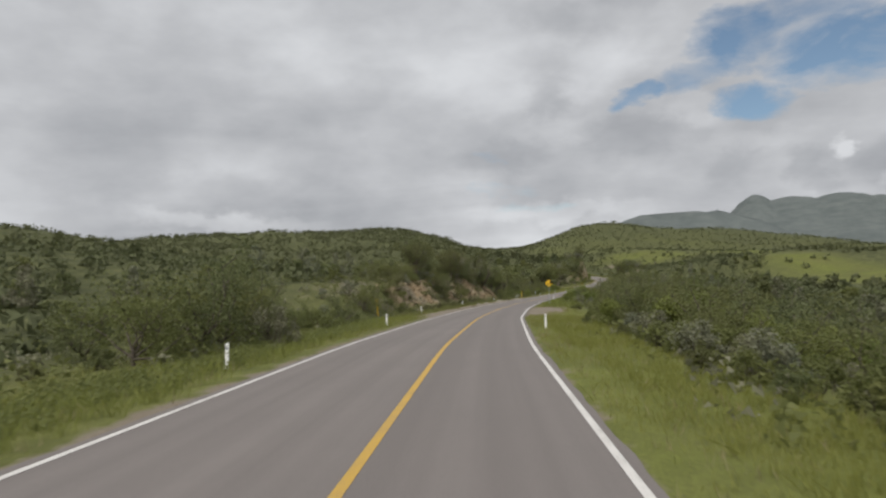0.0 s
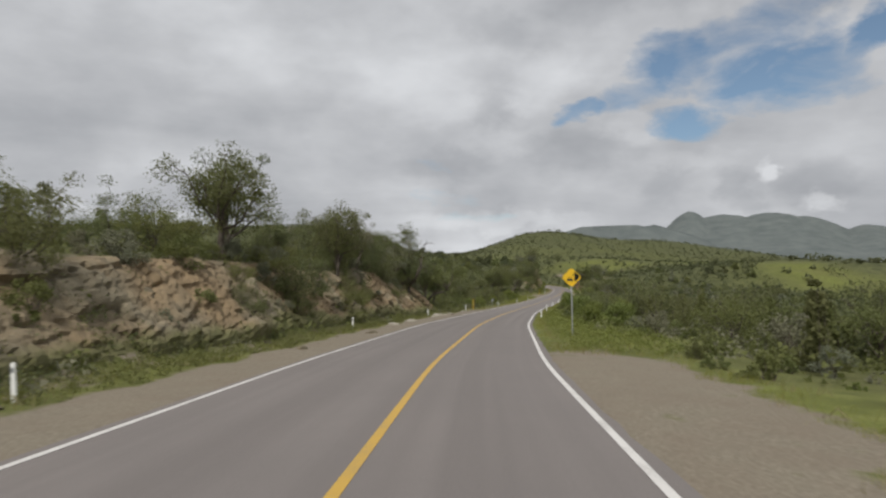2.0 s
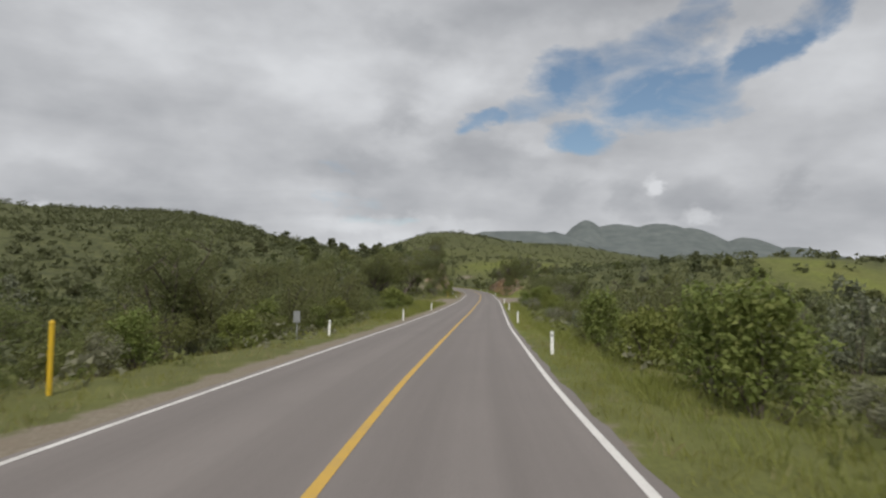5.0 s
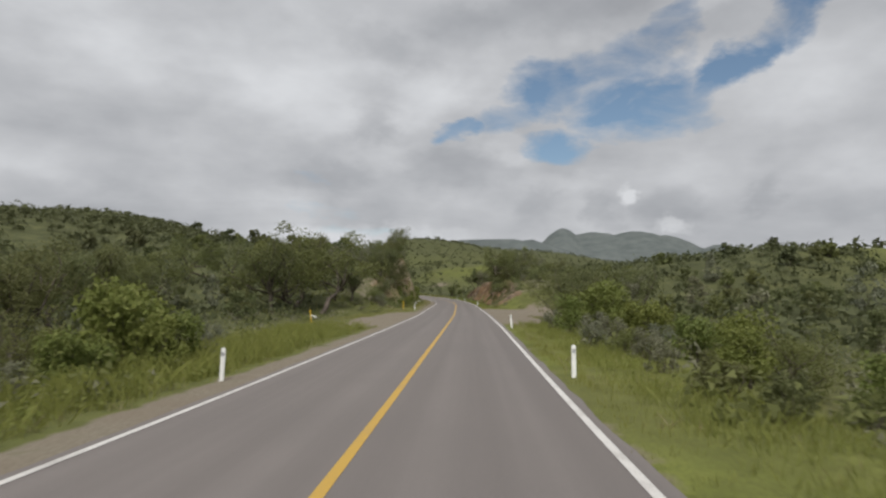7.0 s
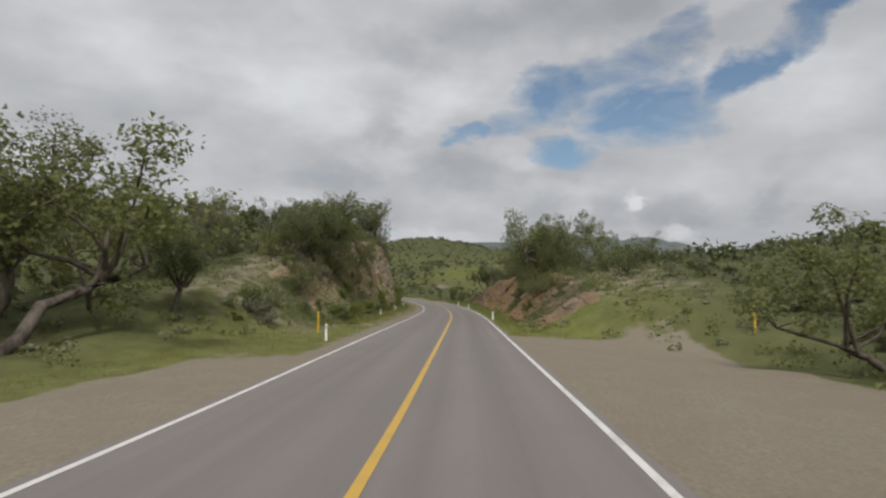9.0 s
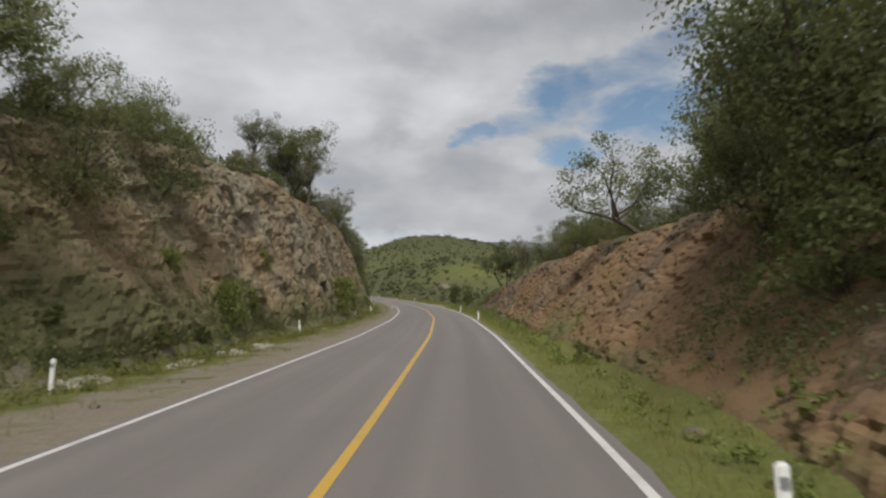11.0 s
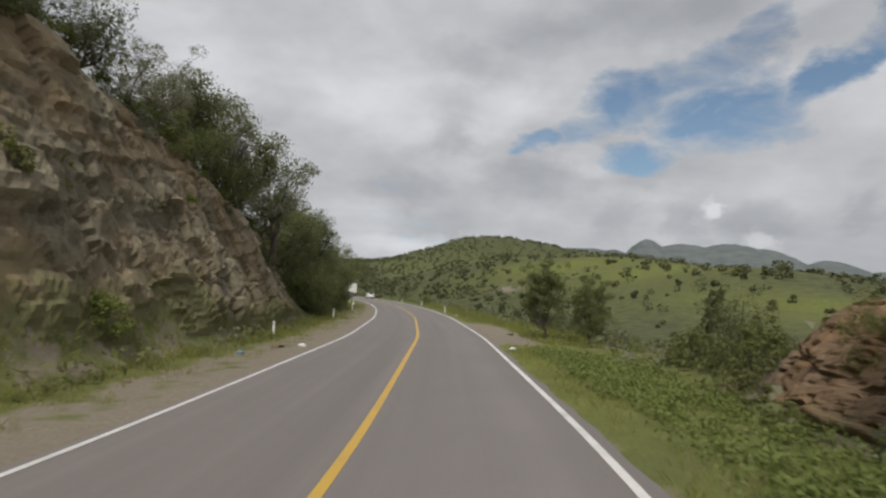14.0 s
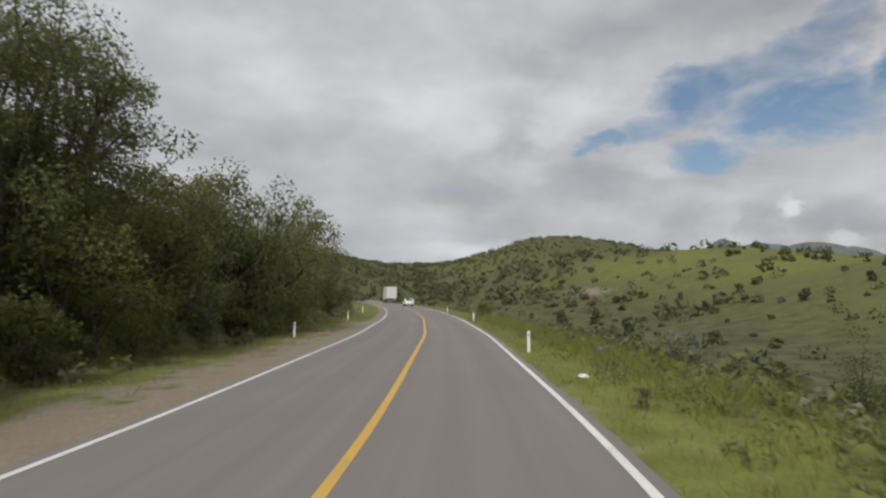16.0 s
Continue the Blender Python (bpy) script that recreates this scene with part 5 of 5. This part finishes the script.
def warning_sign(s, off):
    thing = new("warning_sign")
    part("pole", box(bmesh.new(), -0.03, -0.02, -0.3, 0.03, 0.02, 3.2, 0.006), STEEL, thing, "grey steel pole")
    bm = box(bmesh.new(), -0.355, -0.012, -0.355, 0.355, 0.006, 0.355)
    bmesh.ops.bevel(bm, geom=[e for e in bm.edges if abs(e.verts[0].co.y - e.verts[1].co.y) > 0.01], offset=0.06, segments=4, affect="EDGES")
    bmesh.ops.transform(bm, matrix=Matrix.Translation((0, -0.035, 2.95)) @ Matrix.Rotation(radians(45), 4, "Y"), verts=bm.verts)
    plate = part("plate", bm, SIGN_YELLOW, thing, "yellow diamond plate")
    bm = bmesh.new()
    bm.faces.new([bm.verts.new((x, -0.05, 2.95 + z)) for x, z in ((0.174, 0.3), (0.407, 0.05), (0.244, -0.16), (0.116, -0.18), (0.159, 0.01), (0.14, 0.165))])
    bmesh.ops.solidify(bm, geom=bm.faces[:], thickness=0.003)
    part("cliff_symbol", bm, SIGN_BLACK, plate, "black cliff symbol")
    bm = bmesh.new()
    box(bm, -0.21, -0.052, 2.79, 0.07, -0.048, 2.89, 0.0)
    for x0, x1, z0, z1 in ((-0.185, -0.165, 2.89, 2.96), (0.025, 0.045, 2.89, 2.96), (-0.185, 0.045, 2.955, 2.975), (-0.19, -0.14, 2.755, 2.79), (0.0, 0.05, 2.755, 2.79)):
        box(bm, x0, -0.052, z0, x1, -0.048, z1)
    part("car_symbol", bm, SIGN_BLACK, plate, "black car symbol")
    bm = bmesh.new()
    for x, z, r in ((0.09, 3.11, 0.022), (0.06, 3.05, 0.016), (0.11, 3.04, 0.014)):
        box(bm, x - r, -0.052, z - r, x + r, -0.048, z + r)
    part("stones_symbol", bm, SIGN_BLACK, plate, "small black stones symbol")
    thing.matrix_basis = Matrix.Translation(spot_on(s, off)) @ Matrix.Rotation(-float(along(RH, s)), 4, "Z")
    return tagged(thing, "yellow diamond warning sign of falling rocks on steel pole", "road sign")


warning_sign(88.1, 5.4)


def small_sign(s, off):
    thing = new("small_sign")
    part("pole", box(bmesh.new(), -0.025, -0.02, -0.3, 0.025, 0.02, 1.2, 0.005), STEEL, thing)
    part("plate", box(bmesh.new(), -0.15, -0.03, 0.75, 0.15, -0.022, 1.25), STEEL, thing, "bare grey back of the plate")
    thing.matrix_basis = Matrix.Translation(spot_on(s, off)) @ Matrix.Rotation(-float(along(RH, s)), 4, "Z")
    return tagged(thing, "small kilometre sign on a steel pole seen from behind", "road sign")


small_sign(163, -6.4)

# ---- vehicles far ahead ----


def wheel(thing, x, y, r, w):
    bm = bmesh.new()
    bmesh.ops.create_cone(bm, cap_ends=True, segments=20, radius1=r, radius2=r, depth=w, matrix=Matrix.Translation((x, y, r)) @ Matrix.Rotation(radians(90), 4, "Y"))
    bmesh.ops.bevel(bm, geom=[e for e in bm.edges if len(e.link_faces) == 2 and e.calc_face_angle() > 1], offset=0.03, segments=2, affect="EDGES")
    wh = part("wheel", bm, RUBBER, thing)
    bm = bmesh.new()
    bmesh.ops.create_cone(bm, cap_ends=True, segments=16, radius1=r * 0.6, radius2=r * 0.6, depth=w + 0.02, matrix=Matrix.Translation((x, y, r)) @ Matrix.Rotation(radians(90), 4, "Y"))
    part("rim", bm, STEEL, wh)


def on_road(thing, s, off):
    x, y = plan(s, off)
    z = float(along(RZ, s)) - off * math.tan(radians(float(along(RB, s)))) + 0.002
    thing.matrix_basis = Matrix.Translation((float(x), float(y), z)) @ Matrix.Rotation(-float(along(RH, s)), 4, "Z")


def car(s, off):
    thing = new("car")
    bm = bmesh.new()
    outline = [(-2.1, 0.35), (-2.15, 0.75), (-2.0, 1.0), (-1.75, 1.42), (0.3, 1.46), (0.95, 0.98), (2.0, 0.86), (2.15, 0.6), (2.1, 0.32)]
    a = [bm.verts.new((-0.84 if z < 1.1 else -0.66, y, z)) for y, z in outline]
    b = [bm.verts.new((0.84 if z < 1.1 else 0.66, y, z)) for y, z in outline]
    bm.faces.new(a[::-1]), bm.faces.new(b)
    for k in range(len(outline)):
        j = (k + 1) % len(outline)
        bm.faces.new((a[k], a[j], b[j], b[k]))
    bmesh.ops.recalc_face_normals(bm, faces=bm.faces[:])
    bmesh.ops.bevel(bm, geom=bm.edges[:], offset=0.05, segments=2, affect="EDGES")
    part("body", bm, CAR_WHITE, thing)
    bm = bmesh.new()
    bm.faces.new([bm.verts.new(c) for c in ((-0.62, -1.995, 1.06), (0.62, -1.995, 1.06), (0.54, -1.80, 1.37), (-0.54, -1.80, 1.37))])
    bmesh.ops.solidify(bm, geom=bm.faces[:], thickness=0.012)
    part("rear_window", bm, GLASS_DARK, thing, "dark rear window")
    for sx in (-1, 1):
        part("tail_lamp", box(bmesh.new(), sx * 0.66 - 0.1, -2.16, 0.72, sx * 0.66 + 0.1, -2.06, 0.92, 0.02), LAMP_RED, thing, "red tail lamp")
        for y in (-1.35, 1.35):
            wheel(thing, sx * 0.74, y, 0.31, 0.2)
    on_road(thing, s, off)
    return tagged(thing, "small white car on the road far ahead", "car")


def box_truck(s, off):
    thing = new("box_truck")
    part("cargo_box", box(bmesh.new(), -1.25, -4.2, 1.05, 1.25, 2.4, 3.9, 0.04), TRUCK_GREY, thing, "pale cargo box")
    part("chassis", box(bmesh.new(), -0.5, -4.2, 0.6, 0.5, 4.2, 1.05, 0.02), SIGN_BLACK, thing)
    part("cab", box(bmesh.new(), -1.15, 2.55, 0.7, 1.15, 4.4, 2.9, 0.12), CAR_WHITE, thing)
    part("bumper", box(bmesh.new(), -1.15, -4.3, 0.5, 1.15, -4.18, 0.68, 0.02), STEEL, thing)
    for sx in (-1, 1):
        part("tail_lamp", box(bmesh.new(), sx * 0.95 - 0.12, -4.26, 0.8, sx * 0.95 + 0.12, -4.2, 0.92, 0.01), LAMP_RED, thing, "red tail lamp")
        for y in (-2.8, 3.4):
            wheel(thing, sx * 1.0, y, 0.5, 0.3)
    on_road(thing, s, off)
    return tagged(thing, "pale box truck on the road far ahead", "truck")


car(537, 1.7)
box_truck(574, 1.7)

# ---- stones and litter ----


def stone(name, seed, size, material, text, category="stone", group=""):
    rng = np.random.default_rng(seed)
    bm = bmesh.new()
    bmesh.ops.create_icosphere(bm, subdivisions=2, radius=size)
    for v in bm.verts:
        p = v.co * (2.2 / size)
        v.co *= 0.8 + 0.5 * noise.cell(p * 0.5 + Vector((seed, 0, 0))) * 0.5 + 0.25 * noise.noise(p * 0.6 + Vector((0, seed, 0)))
        v.co.z *= 0.62
    me = bpy.data.meshes.new(name)
    bm.to_mesh(me)
    bm.free()
    me.materials.append(material)
    return tagged(new(name, me), text, category, group)


stock = [stone("stone", k, 0.2, ROCK if k % 2 else ROCK_RED, "angular tan stone fallen on the verge", "stone", "stones on the verge") for k in range(4)]
for k in range(90):
    left = k % 3 != 0
    s = toss.choice((toss.uniform(64, 135), toss.uniform(285, 405), toss.uniform(285, 405)))
    off = -toss.uniform(5.2, 8.2) if left else toss.uniform(4.8, 7.6)
    if not left and s < 200:
        s += 220
    sc = 0.3 + 1.3 * toss.random() ** 3
    m = Matrix.LocRotScale(spot_on(s, off, 0.02), Euler((0, 0, toss.uniform(0, 6))), (sc, sc, sc))
    if k < 4:
        stock[k].matrix_basis = m
    else:
        copy_thing(stock[k % 4], m)
for k, (s, off, sc) in enumerate(((107, -11.2, 3.6), (108.2, -12.2, 4.2), (109.6, -11.4, 2.8), (110.5, -12.6, 3.8), (114, -12, 3.0), (119, -11.4, 2.6), (92, -11, 2.4), (78, -11.2, 2.2), (365.8, -6.4, 2.6), (368.4, -6.1, 1.5), (352, -7.2, 1.8),
                                  (342, -8.2, 2.6), (348.5, -8.8, 3.0), (383, -8.0, 2.2), (333, 6.0, 2.0), (347, 6.4, 2.6), (361, 8.2, 2.4), (322, -8.6, 2.4), (371, -8.4, 2.0))):
    boulder = copy_thing(stock[k % 4], Matrix.LocRotScale(spot_on(s, off, 0.12 * sc / 3), Euler((toss.uniform(-0.3, 0.3), toss.uniform(-0.3, 0.3), toss.uniform(0, 6))), (sc, sc, sc * 1.1)))
    boulder.name = "boulder"
    tagged(boulder, "large angular tan boulder on the bank", "boulder", "boulders on the banks")


def gutter_slab(seed, long):
    """A broken length of the old roadside gutter, half sunk in the sand."""
    rng = np.random.default_rng(seed)
    bm = box(bmesh.new(), -0.32, -long / 2, -0.3, 0.3, long / 2, 0.16)
    bmesh.ops.subdivide_edges(bm, edges=[e for e in bm.edges if abs(e.verts[0].co.y - e.verts[1].co.y) > 0.5], cuts=6)
    for v in bm.verts:
        v.co += Vector(rng.normal(size=3) * (0.035, 0.06, 0.025)) + Vector((0, 0, -0.12 * (v.co.x > 0)))
    bmesh.ops.bevel(bm, geom=bm.edges[:], offset=0.025, segments=1, affect="EDGES")
    me = bpy.data.meshes.new("gutter_slab")
    bm.to_mesh(me)
    bm.free()
    me.materials.append(CONCRETE)
    return tagged(new("gutter_slab", me), "broken pale gutter slab half sunk in the sandy verge", "gutter slab", "gutter slabs on the verge")


for k, (s, off, long) in enumerate(((101.9, -6.6, 1.6), (108, -6.6, 1.8), (121.9, -7.0, 3.2), (127.4, -7.2, 2.4), (131.2, -7.3, 1.9), (138.6, -6.8, 1.8), (146.5, -7.2, 1.4),
                                    (307.5, -7.6, 1.8), (312.2, -7.4, 2.3), (315.8, -7.1, 1.6), (319, -6.9, 1.9), (333.5, -7.4, 1.7))):
    gutter_slab(60 + k, long).matrix_basis = Matrix.Translation(spot_on(s, off, -0.02)) @ Euler((toss.uniform(-0.05, 0.05), toss.uniform(-0.05, 0.1), -float(along(RH, s)) + toss.uniform(-0.08, 0.08))).to_matrix().to_4x4()
block = stone("culvert_stone", 9, 0.55, WHITEWASH, "whitewashed stone block in the grass")
block.matrix_basis = Matrix.Translation(spot_on(255, -15.5, 0.2))
for k, (s, off) in enumerate(((392.7, -4.5), (390.5, -6.3), (391.9, 4.0), (432, 4.6))):
    litter = stone("litter", 20 + k, 0.16, PLASTIC_BLUE if k == 1 else PLASTIC, "crumpled pale plastic litter on the verge", "litter", "litter on the verge")
    litter.matrix_basis = Matrix.Translation(spot_on(s, off, 0.06))
